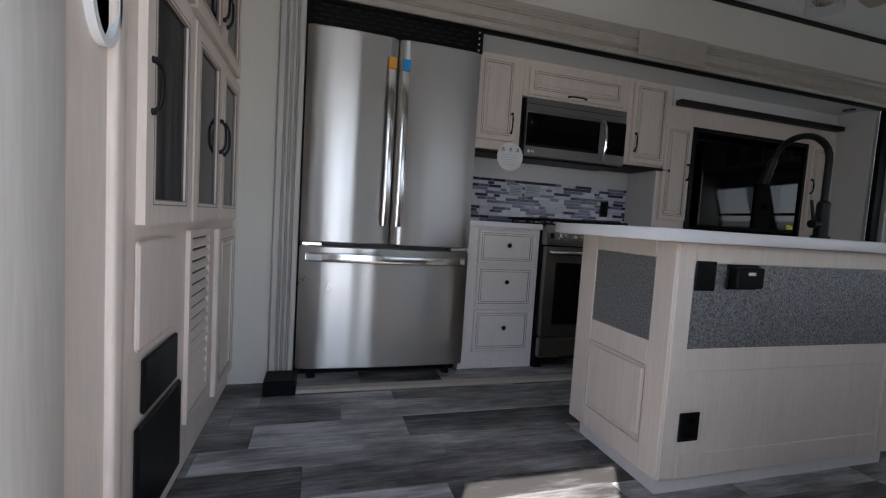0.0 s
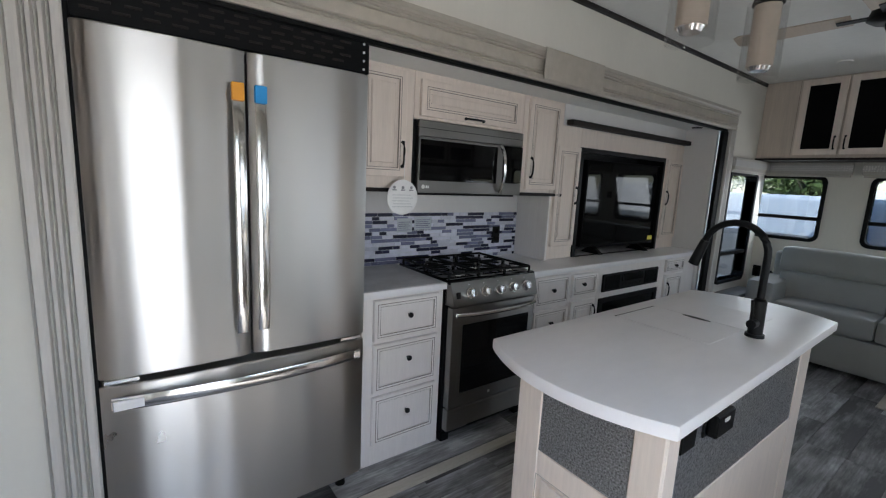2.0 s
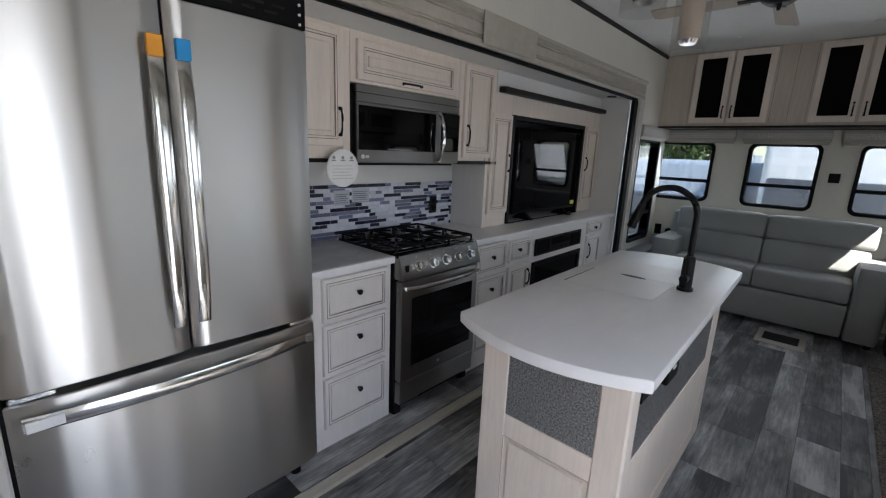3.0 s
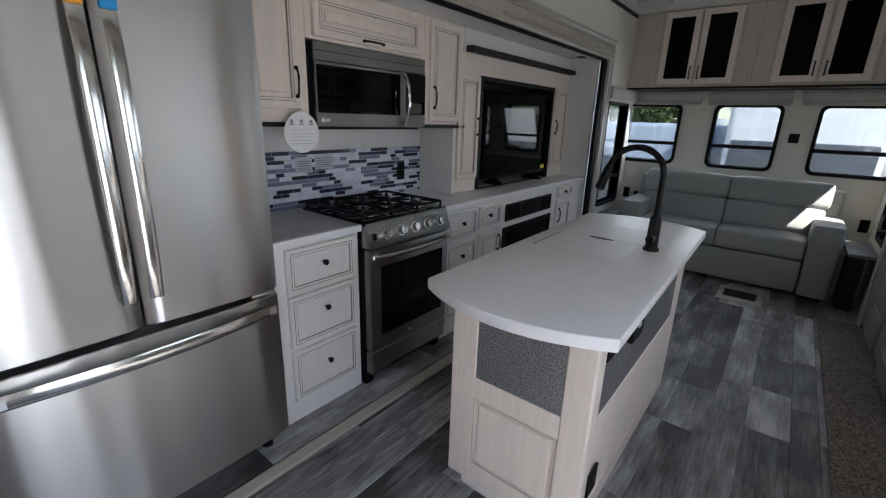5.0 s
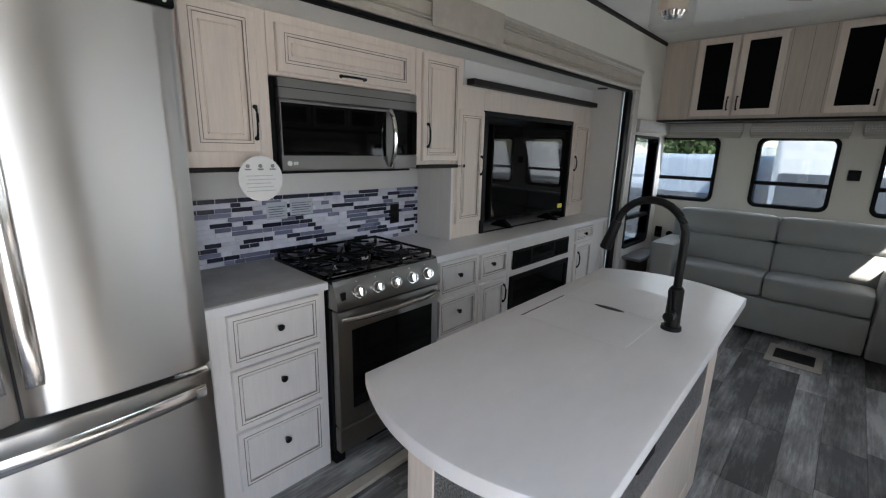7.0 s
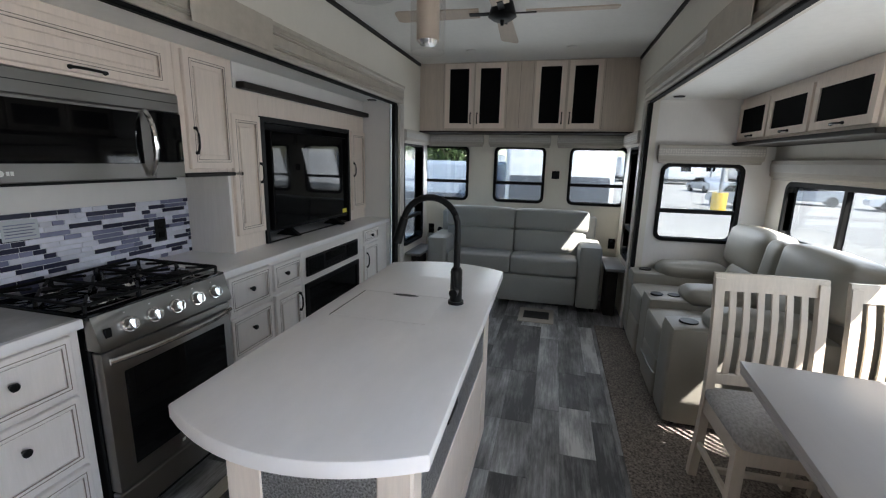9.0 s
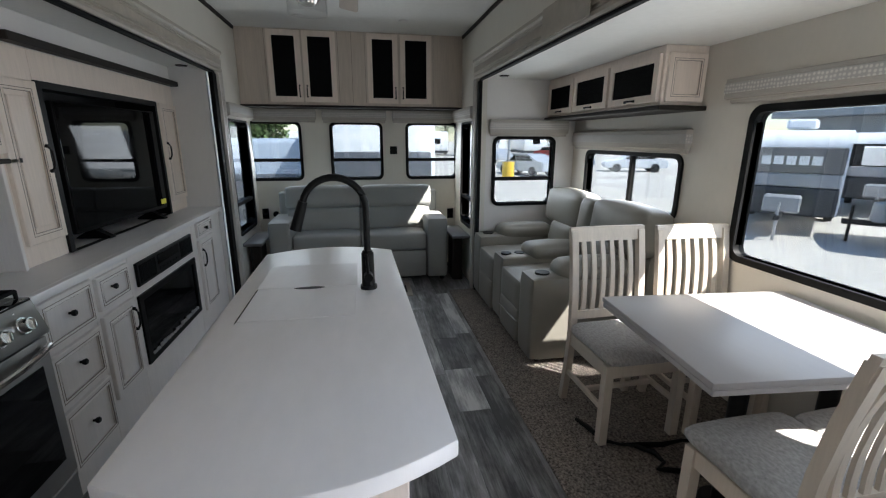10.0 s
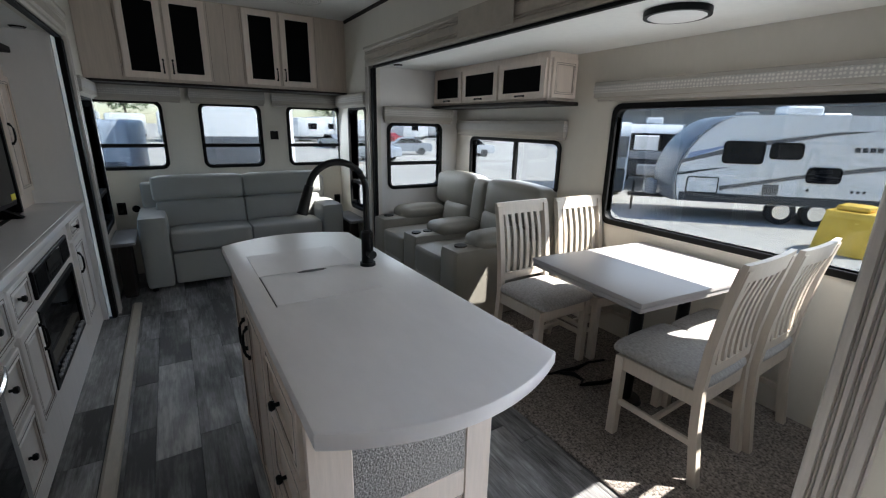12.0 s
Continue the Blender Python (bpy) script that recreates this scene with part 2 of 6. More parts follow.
def weathered_plank():
    """Vinyl plank printed as weathered grey oak: every plank has its own tone, with streaks, bleached patches and dark scrapes."""
    m = bpy.data.materials.new("grey_wood_plank")
    m.use_nodes = True
    nt = m.node_tree
    b = nt.nodes["Principled BSDF"]
    geo = nt.nodes.new("ShaderNodeNewGeometry")
    oi = nt.nodes.new("ShaderNodeObjectInfo")
    shift = nt.nodes.new("ShaderNodeVectorMath")
    shift.operation = "MULTIPLY_ADD"
    cb = nt.nodes.new("ShaderNodeCombineXYZ")
    for k in range(3):
        nt.links.new(oi.outputs["Random"], cb.inputs[k])
    nt.links.new(cb.outputs[0], shift.inputs[0])
    shift.inputs[1].default_value = (37, 23, 51)
    nt.links.new(geo.outputs["Position"], shift.inputs[2])

    def streaks(scale, stretch, detail, rough=0.6):
        mp = nt.nodes.new("ShaderNodeMapping")
        mp.inputs["Scale"].default_value = stretch
        n = nt.nodes.new("ShaderNodeTexNoise")
        n.inputs["Scale"].default_value, n.inputs["Detail"].default_value, n.inputs["Roughness"].default_value = scale, detail, rough
        nt.links.new(shift.outputs[0], mp.inputs[0])
        nt.links.new(mp.outputs[0], n.inputs[0])
        return n.outputs[0]

    def math_node(op, a, c, d=0.0):
        n = nt.nodes.new("ShaderNodeMath")
        n.operation = op
        for k, v in enumerate((a, c, d)):
            if isinstance(v, float):
                n.inputs[k].default_value = v
            else:
                nt.links.new(v, n.inputs[k])
        return n.outputs[0]
    patches = streaks(2.2, (1.0, 3.0, 1.0), 5)
    grain = streaks(6.0, (0.9, 11.0, 1.0), 8, 0.7)
    scrape = streaks(17.0, (0.35, 6.0, 1.0), 4)
    v = math_node("MULTIPLY_ADD", oi.outputs["Random"], 0.72, 0.10)
    v = math_node("ADD", v, math_node("MULTIPLY_ADD", patches, 2.1, -1.05))
    v = math_node("ADD", v, math_node("MULTIPLY_ADD", grain, 1.15, -0.575))
    v = math_node("ADD", v, math_node("MULTIPLY_ADD", scrape, 0.35, -0.175))
    ramp = nt.nodes.new("ShaderNodeValToRGB")
    cr = ramp.color_ramp
    cr.elements[0].position, cr.elements[0].color = 0.05, (0.050, 0.048, 0.047, 1)
    cr.elements[1].position, cr.elements[1].color = 1.0, (0.52, 0.52, 0.515, 1)
    for p, c in ((0.35, (0.150, 0.146, 0.144, 1)), (0.65, (0.275, 0.272, 0.272, 1))):
        e = cr.elements.new(p)
        e.color = c
    nt.links.new(v, ramp.inputs[0])
    nt.links.new(ramp.outputs[0], b.inputs["Base Color"])
    nt.links.new(math_node("MULTIPLY_ADD", grain, 0.25, 0.36), b.inputs["Roughness"])
    b.inputs["Specular IOR Level"].default_value = 0.32
    bp = nt.nodes.new("ShaderNodeBump")
    bp.inputs["Strength"].default_value, bp.inputs["Distance"].default_value = 0.25, 0.002
    nt.links.new(grain, bp.inputs["Height"])
    nt.links.new(bp.outputs[0], b.inputs["Normal"])
    return m


plank_mat = weathered_plank()


# ---- mesh helpers ----
def box(bm, x0, x1, y0, y1, z0, z1, bevel=0.0, seg=1):
    """Adds a box between the given bounds; bevel rounds its edges."""
    vs = bmesh.ops.create_cube(bm, size=1)["verts"]
    for v in vs:
        v.co = Vector(((x0 + x1) / 2 + v.co.x * (x1 - x0), (y0 + y1) / 2 + v.co.y * (y1 - y0), (z0 + z1) / 2 + v.co.z * (z1 - z0)))
    if bevel:
        es = {e for v in vs for e in v.link_edges}
        bmesh.ops.bevel(bm, geom=list(es), offset=bevel, segments=seg, affect="EDGES", profile=0.5)
    return bm


def rod(bm, a, b, r, r2=None, n=12):
    """Adds a round bar from a to b."""
    a, b = Vector(a), Vector(b)
    d = b - a
    m = Matrix.Translation((a + b) / 2) @ d.to_track_quat("Z", "Y").to_matrix().to_4x4()
    bmesh.ops.create_cone(bm, cap_ends=True, segments=n, radius1=r, radius2=r if r2 is None else r2, depth=d.length, matrix=m)
    return bm


def tube(bm, pts, r, n=10):
    """Adds a swept round tube along points."""
    pts = [Vector(p) for p in pts]
    rings, up = [], Vector((0.123, 0.456, 0.88)).normalized()
    for i, p in enumerate(pts):
        d = (pts[min(i + 1, len(pts) - 1)] - pts[max(i - 1, 0)]).normalized()
        u = d.cross(up).normalized()
        w = d.cross(u).normalized()
        rr = r[i] if isinstance(r, (list, tuple)) else r
        rings.append([bm.verts.new(p + rr * (math.cos(2 * math.pi * k / n) * u + math.sin(2 * math.pi * k / n) * w)) for k in range(n)])
    for a, b in zip(rings, rings[1:]):
        for k in range(n):
            bm.faces.new((a[k], a[(k + 1) % n], b[(k + 1) % n], b[k]))
    bm.faces.new(rings[0]), bm.faces.new(rings[-1])
    return bm


def prism(bm, outline, z0, z1, bevel=0.0, seg=2):
    """Adds an upright prism over a plan outline."""
    lo = [bm.verts.new((x, y, z0)) for x, y in outline]
    hi = [bm.verts.new((x, y, z1)) for x, y in outline]
    n = len(outline)
    faces = [bm.faces.new(lo[::-1]), bm.faces.new(hi)]
    faces += [bm.faces.new((lo[i], lo[(i + 1) % n], hi[(i + 1) % n], hi[i])) for i in range(n)]
    bmesh.ops.recalc_face_normals(bm, faces=faces)
    if bevel:
        es = [e for f in faces[:2] for e in f.edges]
        bmesh.ops.bevel(bm, geom=es, offset=bevel, segments=seg, affect="EDGES", profile=0.5)
    return bm


def profile_bar(bm, outline, axis, a, b):
    """Sweeps an outline of (u, z) along x (axis 0: u is y) or along y (axis 1: u is x)."""
    def at(u, z, s):
        return (s, u, z) if axis == 0 else (u, s, z)
    lo = [bm.verts.new(at(u, z, a)) for u, z in outline]
    hi = [bm.verts.new(at(u, z, b)) for u, z in outline]
    n = len(outline)
    faces = [bm.faces.new(lo), bm.faces.new(hi[::-1])]
    faces += [bm.faces.new((lo[i], lo[(i + 1) % n], hi[(i + 1) % n], hi[i])) for i in range(n)]
    bmesh.ops.recalc_face_normals(bm, faces=faces)
    return bm


def mesh_object(name, bm, mat, smooth=True):
    bmesh.ops.recalc_face_normals(bm, faces=bm.faces)
    me = bpy.data.meshes.new(name)
    if smooth:
        for f in bm.faces:
            f.smooth = True
        for e in bm.edges:
            if len(e.link_faces) == 2 and e.calc_face_angle(0) > 0.6:
                e.smooth = False
    bm.to_mesh(me)
    bm.free()
    me.materials.append(mat)
    return new(name, me)


def part(name, bm, mat, parent, label=""):
    """One mesh object under a thing or a part."""
    ob = mesh_object(name, bm, mat)
    ob.parent = parent
    if parent.parent is None:
        ob.matrix_parent_inverse = parent.matrix_basis.inverted()
    return tagged(ob, label)


def thing(name, x, y, z, label, category, group="", kind=""):
    """An Empty at the base of a thing, to parent its parts."""
    ob = new(name)
    ob.empty_display_size = 0.05
    ob.matrix_basis = Matrix.Translation((x, y, z))
    return tagged(ob, label, category, group, kind)


def solid(name, bm, mat, label, category="", group="", kind=""):
    """A thing of one mesh."""
    return tagged(mesh_object(name, bm, mat), label, category, group, kind)


def nb():
    return bmesh.new()


def wall(name, axis, p0, p1, u0, u1, v0, v1, mat, label, holes=()):
    """A wall between planes p0 and p1 (axis 0: planes of x, u is y; axis 1: planes of y, u is x) with rectangular openings (u0, u1, v0, v1)."""
    bm = nb()
    us = sorted({u0, u1, *[h[0] for h in holes], *[h[1] for h in holes]})
    vs = sorted({v0, v1, *[h[2] for h in holes], *[h[3] for h in holes]})
    for a, b in zip(us, us[1:]):
        run = None
        for c, d in zip(vs, vs[1:]):
            inside = any(h[0] <= (a + b) / 2 <= h[1] and h[2] <= (c + d) / 2 <= h[3] for h in holes)
            if inside:
                if run:
                    box(bm, *((p0, p1, a, b) if axis == 0 else (a, b, p0, p1)), *run)
                run = None
            else:
                run = (run[0] if run else c, d)
        if run:
            box(bm, *((p0, p1, a, b) if axis == 0 else (a, b, p0, p1)), *run)
    return solid(name, bm, mat, label, "wall", kind="structure")


def rounded(u0, u1, v0, v1, r, n=5):
    pts = []
    for cu, cv, a0 in ((u1 - r, v1 - r, 0), (u0 + r, v1 - r, 90), (u0 + r, v0 + r, 180), (u1 - r, v0 + r, 270)):
        for k in range(n + 1):
            a = radians(a0 + 90 * k / n)
            pts.append((cu + r * math.cos(a), cv + r * math.sin(a)))
    return pts


def ring(bm, axis, p0, p1, outer, inner):
    """A frame between planes p0 and p1 with an outer and an inner outline of equal count."""
    def at(q, p):
        return (p, q[0], q[1]) if axis == 0 else (q[0], p, q[1])
    n = len(outer)
    a, b = [[bm.verts.new(at(q, p0)) for q in o] for o in (outer, inner)]
    c, d = [[bm.verts.new(at(q, p1)) for q in o] for o in (outer, inner)]
    for i in range(n):
        j = (i + 1) % n
        for f in ((a[i], a[j], b[j], b[i]), (c[i], c[j], d[j], d[i]), (a[i], a[j], c[j], c[i]), (b[i], b[j], d[j], d[i])):
            bm.faces.new(f)
    return bm


def window(name, axis, p_in, p_out, u0, u1, v0, v1, label, bar=None, mullion=None, r=0.05, w=0.03):
    """A framed window: black rounded frame, pane, and a cross bar (height) or an upright mullion."""
    mid = (p_in + p_out) / 2
    base = (mid, (u0 + u1) / 2, v0) if axis == 0 else ((u0 + u1) / 2, mid, v0)
    t = thing(name, *base, label, "window", kind="structure")
    s = 1 if p_in < p_out else -1
    part("window_frame", ring(nb(), axis, p_in - s * 0.016, p_out + s * 0.012, rounded(u0 - w, u1 + w, v0 - w, v1 + w, r + w * 0.6), rounded(u0, u1, v0, v1, r)), seal_black, t)

    def slab(a0, a1, b0, b1, q0, q1):
        return box(nb(), *((min(q0, q1), max(q0, q1), a0, a1) if axis == 0 else (a0, a1, min(q0, q1), max(q0, q1))), b0, b1, 0.002)
    if bar:
        part("crossbar", slab(u0 - 0.01, u1 + 0.01, bar - 0.017, bar + 0.017, p_in - s * 0.005, mid + s * 0.01), seal_black, t)
    if mullion:
        part("mullion", slab(mullion - 0.016, mullion + 0.016, v0 - 0.01, v1 + 0.01, p_in - s * 0.004, mid + s * 0.01), seal_black, t)
    pane = part("pane", slab(u0 - 0.01, u1 + 0.01, v0 - 0.01, v1 + 0.01, mid - 0.002, mid + 0.002), clear, t)
    pane.visible_shadow = False
    return t


# ---- large structure ----
KY, DY = 2.265, 0.078        # inner faces of the main side walls
CEIL, SLIDE_CEIL = 2.46, 1.975
REAR = 5.24
solid("floor", box(nb(), -1.75, REAR, -0.02, 2.33, -0.06, -0.006), dark_fill, "sub-floor under grey plank flooring", "floor", kind="structure")
solid("kitchen_slide_floor", box(nb(), -0.16, 4.13, 2.13, 2.86, -0.04, 0.004), dark_fill, "sub-floor of the kitchen slide-out", "floor", kind="structure")
solid("dinette_slide_floor", box(nb(), 0.62, 4.24, -0.9, 0.0, -0.06, -0.004), dark_fill, "sub-floor of the dinette slide-out", "floor", kind="structure")
solid("ceiling", box(nb(), -1.75, REAR + 0.06, 0.0, 2.35, CEIL, CEIL + 0.08), ceiling_vinyl, "white vinyl main ceiling", "ceiling", kind="structure")
solid("kitchen_slide_ceiling", box(nb(), -0.18, 4.13, KY + 0.07, 2.86, SLIDE_CEIL, SLIDE_CEIL + 0.06), ceiling_vinyl, "white vinyl ceiling of the kitchen slide-out", "ceiling", kind="structure")
solid("dinette_slide_ceiling", box(nb(), 0.58, 4.26, -0.9, DY - 0.07, SLIDE_CEIL, SLIDE_CEIL + 0.06), ceiling_vinyl, "white vinyl ceiling of the dinette slide-out", "ceiling", kind="structure")
WIN_R = [(1.79, 2.31), (0.93, 1.44), (0.075, 0.62)]
WZ = (1.035, 1.60)
wall("wall_rear", 0, REAR, REAR + 0.06, 0.0, 2.335, -0.06, CEIL, wallpaper, "pale textured rear wall with three windows", [(a + 0.0, b, *WZ) for a, b in WIN_R])
KW = (4.42, 5.02, 0.60, 1.60)
DW = (4.42, 4.86, 0.60, 1.60)
wall("wall_kitchen_side", 1, KY, KY + 0.07, -1.75, REAR, -0.06, CEIL, wallpaper, "pale side wall around the kitchen slide-out", [(-0.14, 4.20, -0.06, SLIDE_CEIL), KW])
DOOR = (-0.31, 0.325, -0.06, 1.89)
wall("wall_door_side", 1, DY - 0.07, DY, -1.75, REAR, -0.06, CEIL, wallpaper, "pale side wall around the entry and the dinette slide-out", [(0.62, 4.22, -0.06, SLIDE_CEIL), DOOR, DW])
wall("wall_front", 0, -1.81, -1.75, 0.0, 2.335, -0.06, CEIL, wallpaper, "plain wall closing the front of the room")
wall("wall_kitchen_slide_back", 1, 2.833, 2.87, -0.2, 4.15, -0.04, SLIDE_CEIL + 0.06, slide_paper, "pale back wall of the kitchen slide-out")
wall("wall_kitchen_slide_end", 0, 4.11, 4.15, 2.30, 2.833, -0.04, SLIDE_CEIL, slide_paper, "pale end wall of the kitchen slide-out")
wall("wall_kitchen_slide_start", 0, -0.2, -0.16, 2.30, 2.833, -0.04, SLIDE_CEIL, slide_paper, "pale end wall beside the refrigerator")
BW = (0.80, 2.25, 0.845, 1.59)
SW2 = (2.755, 3.92, 0.96, 1.335)
SW = (-0.64, -0.085, 0.865, 1.45)
wall("wall_dinette_slide_outer", 1, -0.90, -0.86, 0.58, 4.26, -0.06, SLIDE_CEIL + 0.06, beige_paper, "pale outer wall of the dinette slide-out with two windows", [BW, SW2])
wall("wall_dinette_slide_end", 0, 4.22, 4.26, -0.86, 0.008, -0.06, SLIDE_CEIL, slide_paper, "pale end wall of the dinette slide-out with one window", [SW])
wall("wall_dinette_slide_start", 0, 0.58, 0.62, -0.86, 0.008, -0.06, SLIDE_CEIL, slide_paper, "pale end wall of the dinette slide-out beside the entry", [SW])
for i, (a, b) in enumerate(WIN_R):
    window("window_%d" % (i + 1), 0, REAR, REAR + 0.06, a, b, *WZ, "black-framed rear window with a sliding lower pane", bar=1.225)
window("window_4", 1, KY, KY + 0.07, *KW, "tall black-framed side window by the sofa", bar=0.86)
window("window_5", 1, DY, DY - 0.07, *DW, "tall black-framed side window by the sofa", bar=0.86)
window("window_6", 0, 4.22, 4.26, *SW, "black-framed window behind the recliner loveseat", bar=1.09)
window("window_9", 0, 0.62, 0.58, *SW, "black-framed window in the slide-out's end beside the entry", bar=1.09)
window("window_7", 1, -0.86, -0.90, *SW2, "wide black-framed sliding window behind the loveseat", mullion=3.28)
window("window_8", 1, -0.86, -0.90, *BW, "large black-framed window beside the dinette table", r=0.05, w=0.036)


# trims
def ceiling_cove(y, s):
    bm = nb()
    profile_bar(bm, [(y, CEIL - 0.03), (y, CEIL), (y + s * 0.012, CEIL), (y + s * 0.012, CEIL - 0.022), (y + s * 0.006, CEIL - 0.03)], 0, -1.75, 4.92)
    solid("trim", bm, dark_wood, "dark trim strip along the ceiling edge", "trim", kind="structure")


ceiling_cove(KY, -1)
ceiling_cove(DY, 1)


def fluted(y, s, z0, z1):
    """Outline of a moulding with three grooves, proud of the wall at y towards s."""
    d, h = 0.028, z1 - z0
    pts = [(y, z0), (y + s * d * 0.7, z0), (y + s * d, z0 + 0.012)]
    for k in (0.18, 0.26, 0.62, 0.72):
        pts += [(y + s * d, z0 + h * k), (y + s * (d - 0.009), z0 + h * k + 0.006), (y + s * d, z0 + h * k + 0.012)]
    pts += [(y + s * d, z1 - 0.03), (y + s * (d + 0.012), z1 - 0.02), (y + s * (d + 0.012), z1), (y, z1)]
    return pts


for y, s, a, b in ((KY, -1, -0.30, 4.34), (DY, 1, 0.50, 4.34)):
    solid("trim", profile_bar(nb(), fluted(y, s, SLIDE_CEIL - 0.005, 2.135), 0, a, b), trim_wood, "grooved greige moulding above the slide-out opening", "trim", kind="structure")
    t = y + s * 0.042
    solid("trim", box(nb(), *((1.80, 2.32) if s < 0 else (2.22, 2.75)), min(t, t + s * 0.006), max(t, t + s * 0.006), SLIDE_CEIL + 0.004, 2.137, 0.002), trim_wood, "splice plate over the joint of the moulding", "trim", kind="structure")
    solid("trim", box(nb(), a + 0.14, b - 0.14, *sorted((y - s * 0.02, y + s * 0.012)), SLIDE_CEIL - 0.024, SLIDE_CEIL - 0.006, 0.003), seal_black, "black rubber seal along the slide-out opening", "trim", kind="structure")


def upright_trim(x0, x1, y, s, z1, name_label):
    """Fluted upright casing on the wall at y."""
    w = x1 - x0
    pts = [(x0, y)]
    for k in (0.04, 0.30, 0.36, 0.50, 0.56, 0.70, 0.76):
        pts += [(x0 + w * k - 0.003, y + s * 0.034), (x0 + w * k + 0.002, y + s * 0.022), (x0 + w * k + 0.006, y + s * 0.034)]
    pts += [(x1 - 0.006, y + s * 0.034), (x1, y + s * 0.028), (x1, y)]
    return solid("trim", prism(nb(), pts if s < 0 else pts[::-1], 0.0, z1), trim_up, name_label, "trim", kind="structure")


upright_trim(-0.25, -0.125, KY, -1, SLIDE_CEIL - 0.006, "fluted greige upright casing beside the refrigerator")
upright_trim(4.215, 4.335, KY, -1, SLIDE_CEIL - 0.006, "fluted greige upright casing at the slide-out's end")
upright_trim(4.235, 4.335, DY, 1, SLIDE_CEIL - 0.006, "fluted greige upright casing at the slide-out's end")
upright_trim(0.50, 0.645, DY, 1, SLIDE_CEIL - 0.006, "fluted greige upright casing between entry and dinette")
for x0, x1, y0, y1 in ((4.112, 4.20, KY - 0.02, KY + 0.012), (4.17, 4.232, DY - 0.012, DY + 0.02), (0.625, 0.65, DY - 0.012, DY + 0.004), (-0.135, -0.112, KY - 0.012, KY + 0.03)):
    solid("trim", box(nb(), x0, x1, y0, y1, 0.01, SLIDE_CEIL - 0.026, 0.004), seal_black, "black rubber seal beside the slide-out opening", "trim", kind="structure")
solid("trim", profile_bar(nb(), [(2.10, 0.0), (2.105, 0.014), (2.15, 0.018), (2.165, 0.006), (2.165, 0.0)], 0, -0.13, 4.36), trim_wood, "pale threshold strip in front of the kitchen slide-out", "trim", kind="structure")
solid("trim", box(nb(), -0.25, -0.10, 2.075, 2.23, 0.0, 0.075, 0.006), black_plastic, "black end block of the slide-out sill", "trim", kind="structure")
solid("carpet", box(nb(), 0.66, 4.218, -0.858, 0.345, 0.0, 0.014, 0.005), carpet_mat, "brown speckled carpet under dinette and loveseat", "carpet", kind="structure")


# ---- cabinet kit ----
def facing(way, p):
    """The pose of a front that faces way at plane p, and the sign from world to its own u axis."""
    turn = {"-y": 0, "+x": 90, "+y": 180, "-x": -90}[way]
    at = (p, 0, 0) if way[1] == "x" else (0, p, 0)
    return Matrix.Translation(at) @ Matrix.Rotation(radians(turn), 4, "Z"), (1 if way in ("-y", "+x") else -1)


def span(f, a0, a1):
    return sorted((f[1] * a0, f[1] * a1))


def placed(bm, f):
    bmesh.ops.transform(bm, matrix=f[0], verts=bm.verts)
    return bm


def bar_handle(parent, f, u, v, length, upright=True, out=0.02):
    """A black arched pull on the front face."""
    h = length / 2
    pts = []
    for k in range(9):
        s = -1 + k / 4
        o = out + 0.022 * (1 - abs(s) ** 4)
        pts.append((u, -o, v + s * h) if upright else (u + s * h, -o, v))
    bm = tube(nb(), pts, 0.0055, 8)
    for s in (-1, 1):
        c = (u, -out, v + s * h * 0.93) if upright else (u + s * h * 0.93, -out, v)
        rod(bm, (c[0], -out + 0.001, c[2]), (c[0], -out - 0.012, c[2]), 0.009, 0.007, 10)
    return part("handle", placed(bm, f), black_matte, parent, "black arched pull handle")


def knob(parent, f, u, v, out=0.02, r=0.014):
    bm = rod(nb(), (u, -out, v), (u, -out - 0.016, v), 0.006, 0.005)
    rod(bm, (u, -out - 0.012, v), (u, -out - 0.022, v), r * 0.8, r)
    rod(bm, (u, -out - 0.022, v), (u, -out - 0.027, v), r, r * 0.7)
    return part("knob", placed(bm, f), black_matte, parent, "black round knob")


def rect(u0, u1, v0, v1):
    return [(u0, v0), (u1, v0), (u1, v1), (u0, v1)]


